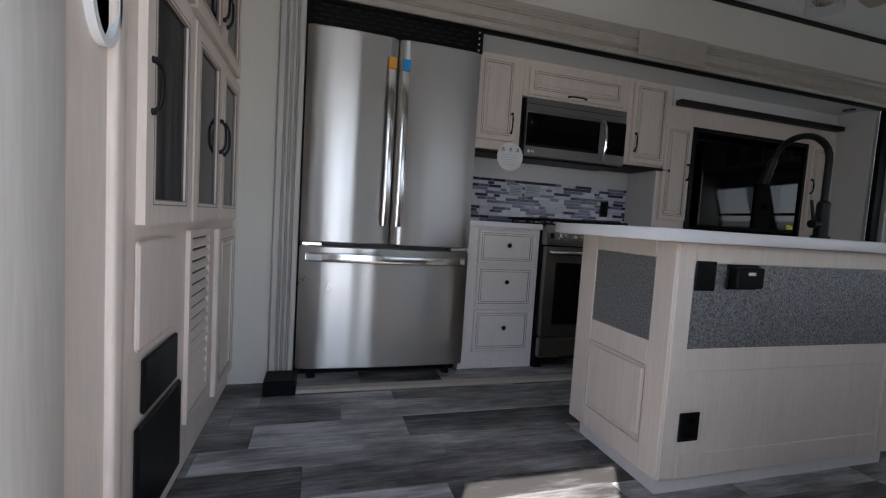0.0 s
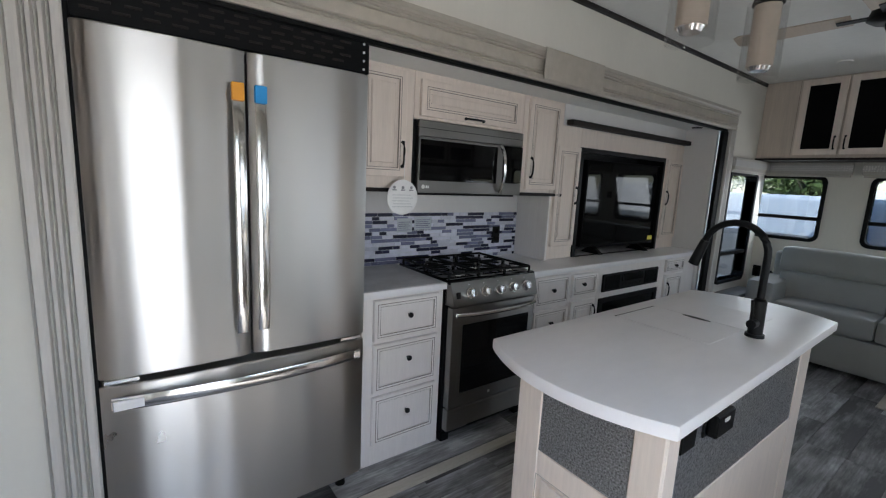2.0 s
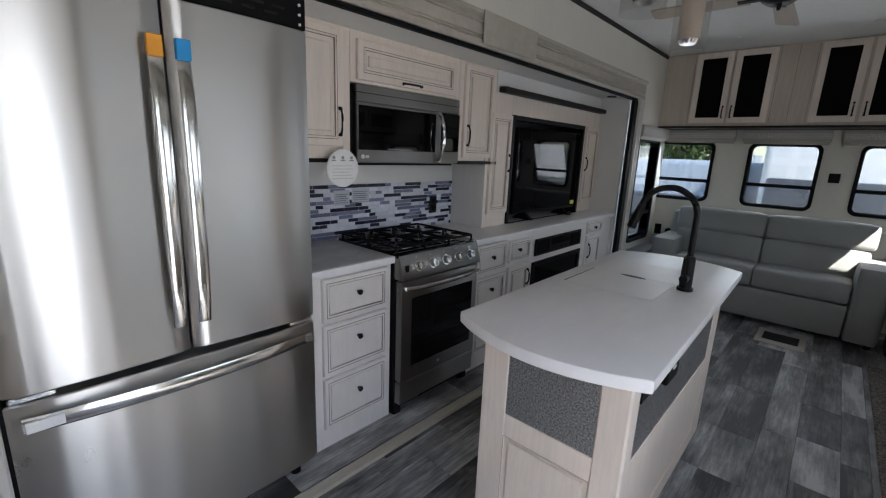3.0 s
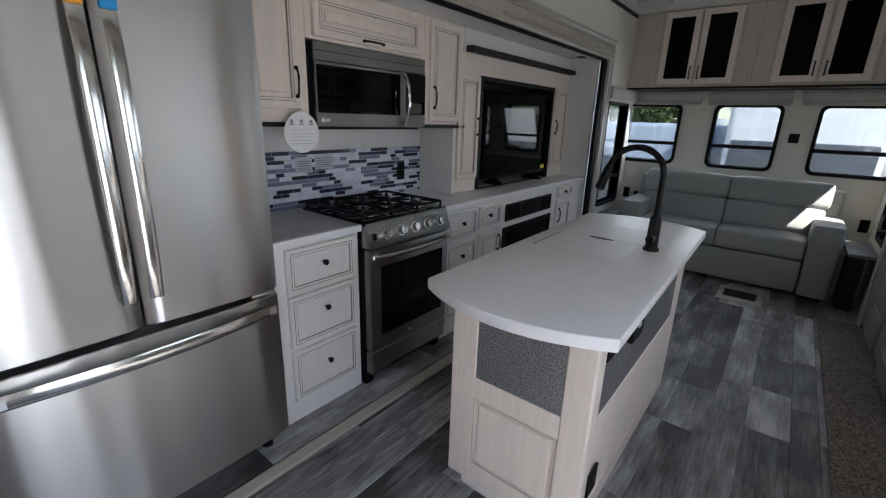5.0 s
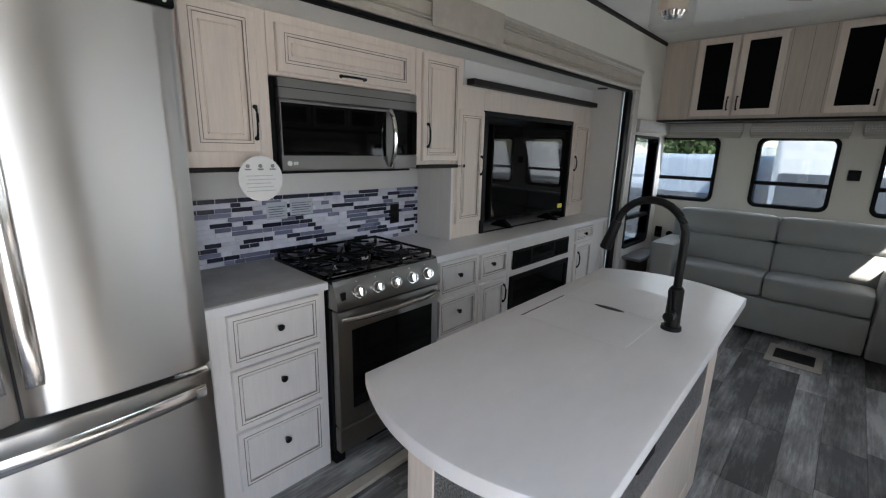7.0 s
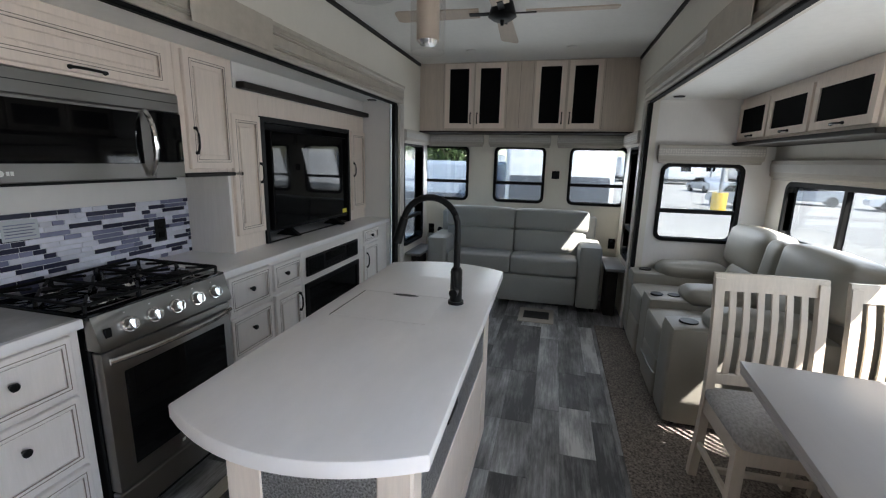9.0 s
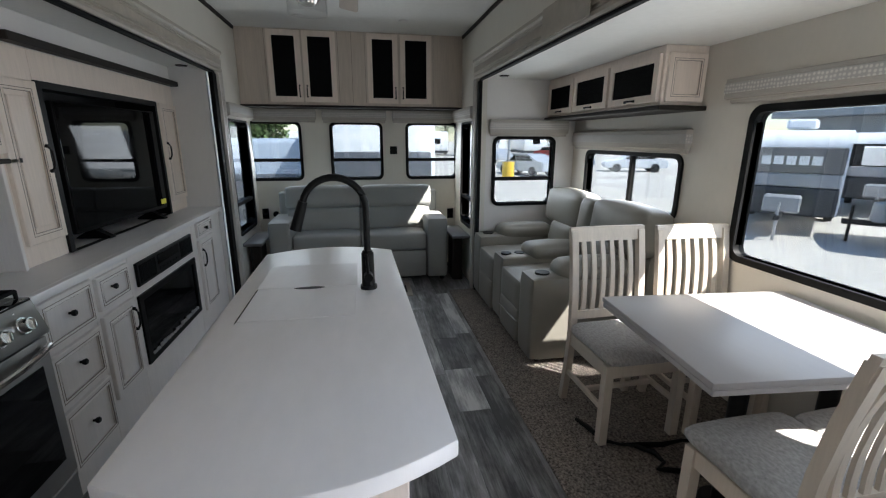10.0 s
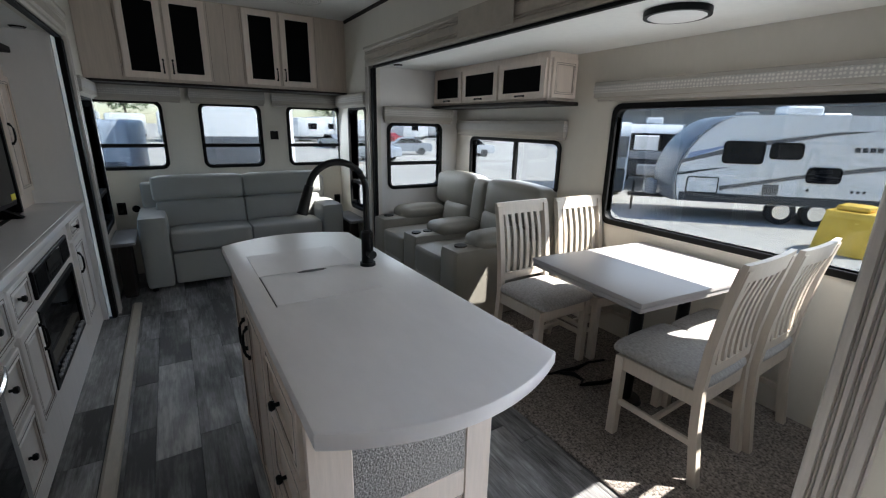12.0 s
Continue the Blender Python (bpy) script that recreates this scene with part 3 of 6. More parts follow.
def door(parent, f, a0, a1, v0, v1, mat=None, rail=0.055, insert=None, lines=True, raised=True, name="door", label=""):
    """A framed door or drawer front with an inner panel, or a dark insert, and glaze lines."""
    mat = mat or cabinet_wood
    u0, u1 = span(f, a0, a1)
    t = 0.02
    bm = ring(nb(), 1, 0.0, -t, rect(u0, u1, v0, v1), rect(u0 + rail, u1 - rail, v0 + rail, v1 - rail))
    if not insert:
        box(bm, u0 + rail - 0.001, u1 - rail + 0.001, -0.009, -0.002, v0 + rail - 0.001, v1 - rail + 0.001)
        if raised and (v1 - v0) > 3 * rail:
            q = rail + 0.022
            box(bm, u0 + q, u1 - q, -0.015, -0.008, v0 + q, v1 - q, 0.005)
    outer = [e for e in bm.edges if len(e.link_faces) == 2 and e.calc_face_angle(0) > 1.2 and all(abs(v.co.y + t) < 1e-6 for v in e.verts)]
    bmesh.ops.bevel(bm, geom=outer, offset=0.0035, segments=1, affect="EDGES")
    d = part(name, placed(bm, f), mat, parent, label)
    if lines:
        g = nb()
        q = rail
        for k, o in ((0.0, t + 0.0006), (-0.012, t + 0.0006), (0.022, 0.0096)):
            if k > 0 and (insert or not raised or (v1 - v0) <= 3 * rail):
                continue
            e = q + k
            ring(g, 1, -o, -o + 0.002, rect(u0 + e, u1 - e, v0 + e, v1 - e), rect(u0 + e + 0.0028, u1 - e - 0.0028, v0 + e + 0.0028, v1 - e - 0.0028))
        part("glaze_line", placed(g, f), glaze, d, "brown glaze in the panel grooves")
    if insert:
        part("insert", placed(box(nb(), u0 + rail - 0.002, u1 - rail + 0.002, -0.012, -0.004, v0 + rail - 0.002, v1 - rail + 0.002), f), insert, d, "dark insert panel")
    return d


def swept(bm, rings):
    """Joins rings of equal count into a closed bar."""
    rs = [[bm.verts.new(c) for c in r] for r in rings]
    n = len(rs[0])
    for a, b in zip(rs, rs[1:]):
        for k in range(n):
            bm.faces.new((a[k], a[(k + 1) % n], b[(k + 1) % n], b[k]))
    bm.faces.new(rs[0]), bm.faces.new(rs[-1])
    return bm


# ---- kitchen slide-out ----
def refrigerator():
    x0, x1, yf = -0.115, 0.80, 2.235
    t = thing("refrigerator", 0.34, 2.5, 0.004, "stainless-steel french-door refrigerator with a freezer drawer", "refrigerator")
    part("body", box(nb(), x0 + 0.01, x1 - 0.01, yf + 0.075, 2.80, 0.05, 1.82, 0.006), material("fridge_case_grey", (0.10, 0.10, 0.105), 0.45), t, "dark grey case")

    def front(a, b, z0, z1, bow=0.010):
        bm = nb()
        n = 16
        rows = []
        for k in range(n + 1):
            s = k / n
            e = min(1.0, min(s, 1 - s) * 22)
            y = yf + 0.012 - 0.012 * math.sqrt(max(0.0, 1 - (1 - e) ** 2)) - bow * (1 - (2 * s - 1) ** 2)
            rows.append((a + (b - a) * s, y))
        pts = rows + [(b, yf + 0.07), (a, yf + 0.07)]
        prism(bm, pts, z0, z1, 0.004, 1)
        return bm
    mid = (x0 + x1) / 2
    for a, b, hx, card in ((x0, mid - 0.004, mid - 0.036, orange_card), (mid + 0.004, x1, mid + 0.036, blue_card)):
        d = part("door", front(a, b, 0.745, 1.825), steel, t, "brushed stainless-steel door")
        bm = nb()
        rows = []
        for k in range(15):
            s = k / 14
            z = 0.845 + 0.865 * s
            o = 0.028 + 0.024 * (1 - (2 * s - 1) ** 4)
            rows.append((z, yf - o))
        swept(bm, [[(hx - 0.019, y + 0.003, z), (hx - 0.012, y, z), (hx + 0.012, y, z), (hx + 0.019, y + 0.003, z), (hx + 0.015, y + 0.016, z), (hx - 0.015, y + 0.016, z)] for z, y in rows])
        for z in (0.875, 1.68):
            box(bm, hx - 0.011, hx + 0.011, yf - 0.03, yf - 0.004, z - 0.02, z + 0.02, 0.003)
        h = part("handle", bm, chrome, d, "polished curved bar handle")
        part("sticker", box(nb(), hx - 0.0195, hx + 0.0195, yf - 0.046, yf - 0.026, 1.655, 1.712, 0.002), card, h, "coloured shipping sticker")
    part("badge", rod(nb(), (x1 - 0.075, yf - 0.001, 1.772), (x1 - 0.075, yf - 0.0035, 1.772), 0.009, n=16), white_plastic, t, "small round maker's badge")
    for k in range(2):
        part("badge_bar", box(nb(), x1 - 0.058 + 0.014 * k, x1 - 0.047 + 0.014 * k, yf - 0.001, yf + 0.002, 1.766, 1.778), white_plastic, t)
    dr = part("freezer_drawer", front(x0, x1, 0.075, 0.722, 0.014), steel, t, "brushed stainless-steel freezer drawer")
    bm = nb()
    n = 20
    pts = []
    for k in range(n + 1):
        s = k / n
        pts.append((x0 + 0.03 + (x1 - x0 - 0.06) * s, yf - 0.022 - 0.040 * (1 - (2 * s - 1) ** 2)))
    swept(bm, [[(x, y + 0.003, 0.645), (x, y, 0.653), (x, y, 0.682), (x, y + 0.003, 0.69), (x, y + 0.016, 0.684), (x, y + 0.016, 0.652)] for x, y in pts])
    for xa in (x0 + 0.045, x1 - 0.045):
        box(bm, xa - 0.016, xa + 0.016, yf - 0.03, yf - 0.002, 0.652, 0.684, 0.003)
    h = part("handle", bm, chrome, dr, "long bowed drawer handle")
    part("sticker", box(nb(), x0 + 0.035, x0 + 0.115, yf - 0.0375, yf - 0.030, 0.652, 0.683), paper_white, h, "white label")
    for xa in (x0 + 0.06, x1 - 0.06):
        part("hinge", box(nb(), xa - 0.05, xa + 0.05, yf + 0.005, yf + 0.06, 0.724, 0.743, 0.004), chrome, t, "bright steel hinge")
    for xa in (x0 + 0.08, x1 - 0.08):
        part("foot", rod(nb(), (xa, yf + 0.06, 0.004), (xa, yf + 0.06, 0.06), 0.024, 0.018), black_plastic, t, "black levelling foot")
    part("kickplate", box(nb(), x0 + 0.02, x1 - 0.02, yf + 0.09, yf + 0.10, 0.02, 0.075), black_plastic, t)


refrigerator()


def fridge_grille():
    t = thing("vent_grille", 0.34, 2.3, 1.83, "black slotted vent panel above the refrigerator", "vent grille")
    part("panel", box(nb(), -0.125, 0.815, 2.268, 2.29, 1.835, 1.972, 0.003), black_plastic, t)
    for r in range(4):
        x = -0.09 + 0.03 * (r % 2)
        while x < 0.73:
            w = 0.045
            part("slot", box(nb(), x, x + w, 2.2655, 2.269, 1.862 + 0.024 * r, 1.870 + 0.024 * r, 0.001), dark_wood, t)
            x += 0.075
    for k in range(4):
        part("screw", rod(nb(), (0.79, 2.264, 1.85 + 0.032 * k), (0.79, 2.269, 1.85 + 0.032 * k), 0.005, n=8), white_plastic, t, "pale screw head")


fridge_grille()


def drawer_base():
    t = thing("base_cabinet", 1.06, 2.55, 0.004, "whitewashed base cabinet with three drawers beside the range", "cabinet")
    part("body", box(nb(), 0.828, 1.292, 2.33, 2.83, 0.004, 0.872, 0.002), cabinet_pale, t)
    f = facing("-y", 2.33)
    for z0, z1, zk in ((0.657, 0.858, 0.768), (0.394, 0.640, 0.546), (0.12, 0.374, 0.265)):
        d = door(t, f, 0.888, 1.256, z0, z1, cabinet_pale, rail=0.03, raised=False, name="drawer")
        knob(d, f, 1.08, zk, 0.012)
    part("filler", box(nb(), 0.803, 0.827, 2.32, 2.83, 0.004, 0.872, 0.002), cabinet_pale, t)


drawer_base()
ctr = thing("worktop", 1.06, 2.55, 0.872, "grey stone-look worktop with a white edge beside the range", "worktop")
part("slab", box(nb(), 0.812, 1.297, 2.327, 2.832, 0.8725, 0.906, 0.003), grey_top, ctr)
part("edge_band", box(nb(), 0.812, 1.297, 2.302, 2.3265, 0.8725, 0.9065, 0.004, 2), solid_top, ctr, "white edge band")


def cooking_range():
    x0, x1, yf = 1.302, 1.924, 2.262
    t = thing("range", 1.61, 2.5, 0.004, "stainless-steel gas range with five knobs and black grates", "range")
    part("body", box(nb(), x0, x1, yf + 0.045, 2.80, 0.06, 0.895, 0.004), black_plastic, t, "black enamelled side panels")
    part("cooktop", box(nb(), x0 - 0.004, x1 + 0.004, yf + 0.02, 2.80, 0.8955, 0.918, 0.006, 2), black_gloss, t, "glossy black cooktop")
    bm = profile_bar(nb(), [(yf + 0.045, 0.785), (yf - 0.012, 0.785), (yf - 0.014, 0.80), (yf + 0.018, 0.905), (yf + 0.024, 0.915), (yf + 0.06, 0.919), (yf + 0.06, 0.785)], 0, x0, x1)
    p = part("control_panel", bm, steel_flat, t, "slanted steel control panel")
    for k in range(5):
        x = x0 + 0.115 + 0.1035 * k
        a = Vector((x, yf + 0.002, 0.846))
        d = Vector((0, -0.95, 0.30))
        kb = rod(nb(), a, a + d * 0.012, 0.030, 0.029, 20)
        rod(kb, a + d * 0.010, a + d * 0.036, 0.025, 0.021, 16)
        box(kb, x - 0.005, x + 0.005, a.y - 0.045, a.y - 0.028, a.z - 0.006, a.z + 0.028, 0.002)
        part("knob", kb, chrome, p, "chunky polished burner knob")
        part("marker", box(nb(), x - 0.003, x + 0.003, yf + 0.012, yf + 0.0135, 0.889, 0.893), white_plastic, p)
    part("switch", box(nb(), x0 + 0.025, x0 + 0.05, yf - 0.008, yf + 0.004, 0.825, 0.86, 0.003), black_plastic, p)
    d = part("oven_door", box(nb(), x0 + 0.004, x1 - 0.004, yf - 0.004, yf + 0.043, 0.218, 0.775, 0.006, 2), steel_flat, t, "steel oven door")
    part("oven_window", box(nb(), x0 + 0.075, x1 - 0.05, yf - 0.0065, yf + 0.002, 0.295, 0.68, 0.003), black_gloss, d, "black glass oven window")
    pts = [(x0 + 0.02 + (x1 - x0 - 0.04) * k / 16, yf - 0.016 - 0.034 * (1 - abs(2 * k / 16 - 1) ** 3), 0.742) for k in range(17)]
    part("handle", tube(nb(), pts, 0.0125, 10), chrome, d, "bowed steel oven handle")
    w = part("bottom_drawer", box(nb(), x0 + 0.004, x1 - 0.004, yf, yf + 0.043, 0.085, 0.208, 0.005), steel_flat, t, "steel lower drawer")
    part("badge", box(nb(), 1.585, 1.60, yf - 0.0055, yf, 0.248, 0.262), white_plastic, d, "small maker's mark")
    part("scoop", profile_bar(nb(), [(yf - 0.004, 0.085), (yf + 0.03, 0.07), (yf + 0.03, 0.1), (yf - 0.004, 0.092)], 0, x0 + 0.15, x1 - 0.10), black_plastic, w)
    for x in (x0 + 0.03, x1 - 0.03):
        for y in (yf + 0.07, 2.74):
            part("foot", box(nb(), x - 0.028, x + 0.028, y - 0.028, y + 0.02, 0.004, 0.062, 0.006), black_plastic, t, "black foot")
    for bx, by, r in ((1.44, 2.40, 0.045), (1.79, 2.40, 0.05), (1.44, 2.66, 0.04), (1.79, 2.66, 0.036), (1.615, 2.53, 0.055)):
        b = part("burner", rod(nb(), (bx, by, 0.917), (bx, by, 0.930), r * 1.15, r, 20), chrome, t, "aluminium burner ring")
        part("burner_cap", rod(nb(), (bx, by, 0.930), (bx, by, 0.938), r * 0.85, r * 0.8, 20), cast_iron, b, "black burner cap")
    for gx0, gx1 in ((x0 + 0.012, x0 + 0.212), (x0 + 0.218, x1 - 0.218), (x1 - 0.212, x1 - 0.012)):
        g = nb()
        z = 0.944
        for y in (2.315, 2.775):
            rod(g, (gx0, y, z), (gx1, y, z), 0.007, n=6)
        for x in (gx0, gx1):
            rod(g, (x, 2.315, z), (x, 2.775, z), 0.007, n=6)
            for y in (2.315, 2.545, 2.775):
                rod(g, (x, y, 0.917), (x, y, z), 0.007, n=6)
        cx = (gx0 + gx1) / 2
        for cy in (2.43, 2.66):
            for k in range(4):
                a = math.pi / 4 + k * math.pi / 2
                rod(g, (cx + 0.03 * math.cos(a), cy + 0.03 * math.sin(a), z + 0.004), (cx + 0.115 * math.cos(a), cy + 0.135 * math.sin(a), z), 0.006, n=6)
        rod(g, (gx0, 2.545, z), (gx1, 2.545, z), 0.007, n=6)
        part("grate", g, cast_iron, t, "cast-iron pan grate")


cooking_range()


def upper_cabinet(x0, x1, z0, dx0, dx1, dz0, dz1, pull, label, z_top=SLIDE_CEIL - 0.002):
    t = thing("upper_cabinet", (x0 + x1) / 2, 2.7, z0, label, "cabinet", "upper kitchen cabinets")
    part("body", box(nb(), x0, x1, 2.56, 2.832, z0, z_top, 0.002), cabinet_wood, t)
    f = facing("-y", 2.56)
    d = door(t, f, dx0, dx1, dz0, dz1, rail=0.045)
    u, v, n, up = pull
    bar_handle(d, f, u, v, n, up, 0.02)
    return t


t = upper_cabinet(0.83, 1.215, 1.372, 0.90, 1.165, 1.43, 1.955, (1.143, 1.545, 0.13, True), "whitewashed upper cabinet with a glazed panel door")
part("light_rail", box(nb(), 0.83, 1.215, 2.575, 2.81, 1.352, 1.3715, 0.003), dark_wood, t, "dark bottom edge")
upper_cabinet(1.217, 2.022, 1.738, 1.25, 1.975, 1.752, 1.935, (1.61, 1.768, 0.14, False), "wide whitewashed cabinet above the microwave")
t = upper_cabinet(2.024, 2.41, 1.37, 2.065, 2.37, 1.39, 1.955, (2.10, 1.53, 0.13, True), "whitewashed upper cabinet beside the microwave")
part("light_rail", box(nb(), 2.02, 2.425, 2.535, 2.81, 1.350, 1.3695, 0.003), dark_wood, t, "dark bottom edge")


def microwave():
    x0, x1, yf, z0, z1 = 1.220, 2.0235, 2.548, 1.340, 1.734
    t = thing("microwave", 1.63, 2.7, z0, "stainless-steel over-range microwave with a black glass door", "microwave")
    part("body", box(nb(), x0, x1, yf + 0.03, 2.83, z0 + 0.012, z1, 0.003), black_plastic, t, "black case")
    part("top_panel", box(nb(), x0 + 0.024, x1, yf, yf + 0.029, z1 - 0.085, z1, 0.004), steel_flat, t, "steel top band")
    part("vent_line", box(nb(), x0 + 0.01, x1 - 0.01, yf - 0.001, yf + 0.01, z1 - 0.0415, z1 - 0.0385), black_plastic, t)
    d = part("door", box(nb(), x0 + 0.024, x1 - 0.165, yf - 0.004, yf + 0.028, z0 + 0.012, z1 - 0.087, 0.004), steel_flat, t, "steel-framed door")
    part("door_glass", box(nb(), x0 + 0.034, x1 - 0.215, yf - 0.007, yf, z0 + 0.078, z1 - 0.10, 0.002), black_gloss, d, "black glass")
    pts = [(x1 - 0.195, yf - 0.012 - 0.042 * (1 - abs(2 * k / 14 - 1) ** 2.5), z0 + 0.03 + 0.275 * k / 14) for k in range(15)]
    part("handle", tube(nb(), pts, 0.011, 8), chrome, d, "curved steel handle")
    c = part("control_panel", box(nb(), x1 - 0.163, x1, yf - 0.004, yf + 0.028, z0 + 0.085, z1 - 0.087, 0.003), black_gloss, t, "black control panel")
    part("lower_trim", box(nb(), x1 - 0.163, x1, yf - 0.004, yf + 0.028, z0 + 0.012, z0 + 0.083, 0.003), steel_flat, t)
    part("vent_plate", box(nb(), x0 + 0.03, x1 - 0.03, yf + 0.02, 2.80, z0, z0 + 0.0115, 0.003), black_plastic, t, "black underside vent")
    part("badge", rod(nb(), (x0 + 0.06, yf - 0.004, z0 + 0.045), (x0 + 0.06, yf - 0.0062, z0 + 0.045), 0.011, n=16), white_plastic, d, "small round maker's badge")
    for k in range(2):
        part("badge_bar", box(nb(), x0 + 0.077 + 0.012 * k, x0 + 0.086 + 0.012 * k, yf - 0.006, yf - 0.003, z0 + 0.038, z0 + 0.052), white_plastic, d)


microwave()

tag = thing("hang_tag", 1.135, 2.52, 1.24, "round white paper tag hung from a cabinet handle", "hang tag")
part("card", rod(nb(), (1.135, 2.508, 1.328), (1.135, 2.5095, 1.328), 0.09, n=40), paper_white, tag)
part("string", rod(nb(), (1.142, 2.511, 1.418), (1.143, 2.511, 1.545), 0.0012, n=6), paper_white, tag)
for k in range(3):
    a = 1.085 + 0.05 * k
    part("picture", prism(nb(), [(a - 0.012, 2.5066), (a + 0.012, 2.5066), (a + 0.012, 2.508), (a - 0.012, 2.508)], 1.362, 1.368), grey_print, tag, "small grey drawing")
    part("picture", rod(nb(), (a, 2.5066, 1.378), (a, 2.508, 1.378), 0.008, n=10), grey_print, tag, "small grey drawing")
for k in range(5):
    part("text_line", box(nb(), 1.075 + 0.006 * (k % 2), 1.195 - 0.01 * (k % 3), 2.5067, 2.508, 1.278 + 0.015 * k, 1.2815 + 0.015 * k), faint_print, tag, "line of small print")


def outlet(x, y, z, way, label="black double power outlet", w=0.07, h=0.115, slots=True):
    f = facing(way, 0)
    u = f[1] * (x if way[1] == "y" else y)
    t = thing("power_outlet", x, y, z - h / 2, label, "outlet")
    m = Matrix.Translation((x, 0, 0) if way[1] == "x" else (0, y, 0))
    g = (m @ f[0], f[1])
    part("plate", placed(box(nb(), u - w / 2, u + w / 2, -0.007, 0.0, z - h / 2, z + h / 2, 0.003), g), black_plastic, t)
    if slots:
        for s in (-1, 1):
            part("socket", placed(box(nb(), u - w * 0.24, u + w * 0.24, -0.0095, -0.006, z + s * h * 0.22 - h * 0.13, z + s * h * 0.22 + h * 0.13, 0.002), g), black_gloss, t)
    return t


outlet(2.10, 2.826, 1.06, "-y")


def media_cabinet():
    t = thing("media_cabinet", 3.2, 2.7, 0.906, "whitewashed wall cabinet around a black television niche", "cabinet")
    y0 = 2.555
    part("side_panel", box(nb(), 2.30, 2.318, y0 - 0.02, 2.832, 0.907, 1.35, 0.002), cabinet_pale, t)
    part("upright", box(nb(), 2.3185, 2.612, y0, 2.832, 0.907, 1.83, 0.002), cabinet_wood, t)
    part("upright", box(nb(), 3.79, 4.108, y0, 2.832, 0.907, 1.83, 0.002), cabinet_wood, t)
    part("header", box(nb(), 2.6125, 3.7895, y0, 2.832, 1.70, 1.83, 0.002), cabinet_wood, t)
    part("niche_frame", ring(nb(), 1, y0 - 0.012, y0 + 0.02, rect(2.6125, 3.7895, 0.908, 1.70), rect(2.645, 3.76, 0.909, 1.668)), black_plastic, t, "black niche edging")
    part("niche_back", box(nb(), 2.6125, 3.7895, 2.80, 2.832, 0.908, 1.70), black_matte, t, "matt black niche back")
    for x in (2.6125, 3.7775):
        part("niche_side", box(nb(), x, x + 0.012, y0 + 0.021, 2.7995, 0.908, 1.70), black_matte, t)
    part("niche_top", box(nb(), 2.625, 3.777, y0 + 0.021, 2.7995, 1.69, 1.6995), black_matte, t)
    f = facing("-y", y0)
    d = door(t, f, 2.355, 2.60, 1.0, 1.692, rail=0.045)
    bar_handle(d, f, 2.578, 1.36, 0.12)
    d = door(t, f, 3.825, 4.09, 1.0, 1.692, rail=0.045)
    bar_handle(d, f, 3.85, 1.36, 0.12)
    part("light_valance", box(nb(), 2.43, 4.10, y0 - 0.06, y0 - 0.001, 1.832, 1.868, 0.004), dark_wood, t, "dark bronze valance strip")
    part("top_filler", box(nb(), 2.412, 4.108, y0 + 0.002, 2.832, 1.832, SLIDE_CEIL - 0.002, 0.002), slide_paper, t)


media_cabinet()


def television():
    t = thing("television", 3.24, 2.68, 0.907, "black flat-screen television standing in the niche", "television")
    m = pose(3.257, 2.572, 0, 0, 0, -3.3)

    def at(bm):
        bmesh.ops.transform(bm, matrix=m, verts=bm.verts)
        return bm
    part("case", at(box(nb(), -0.475, 0.475, 0.004, 0.05, 0.962, 1.628, 0.006, 2)), black_plastic, t)
    part("rear_housing", at(box(nb(), -0.32, 0.32, 0.0505, 0.085, 1.0, 1.40, 0.015, 2)), black_plastic, t)
    part("screen", at(box(nb(), -0.465, 0.465, 0.0, 0.006, 0.985, 1.62, 0.002)), black_gloss, t, "glossy black screen")
    for s in (-0.3, 0.3):
        part("foot", at(profile_bar(nb(), [(-0.06, 0.908), (0.12, 0.908), (0.12, 0.914), (0.04, 0.962), (0.02, 0.962), (-0.06, 0.914)], 0, s - 0.02, s + 0.02)), black_plastic, t)
    part("sticker", at(box(nb(), 0.39, 0.455, -0.002, 0.001, 0.995, 1.03)), yellow_card, t, "yellow energy sticker")


television()


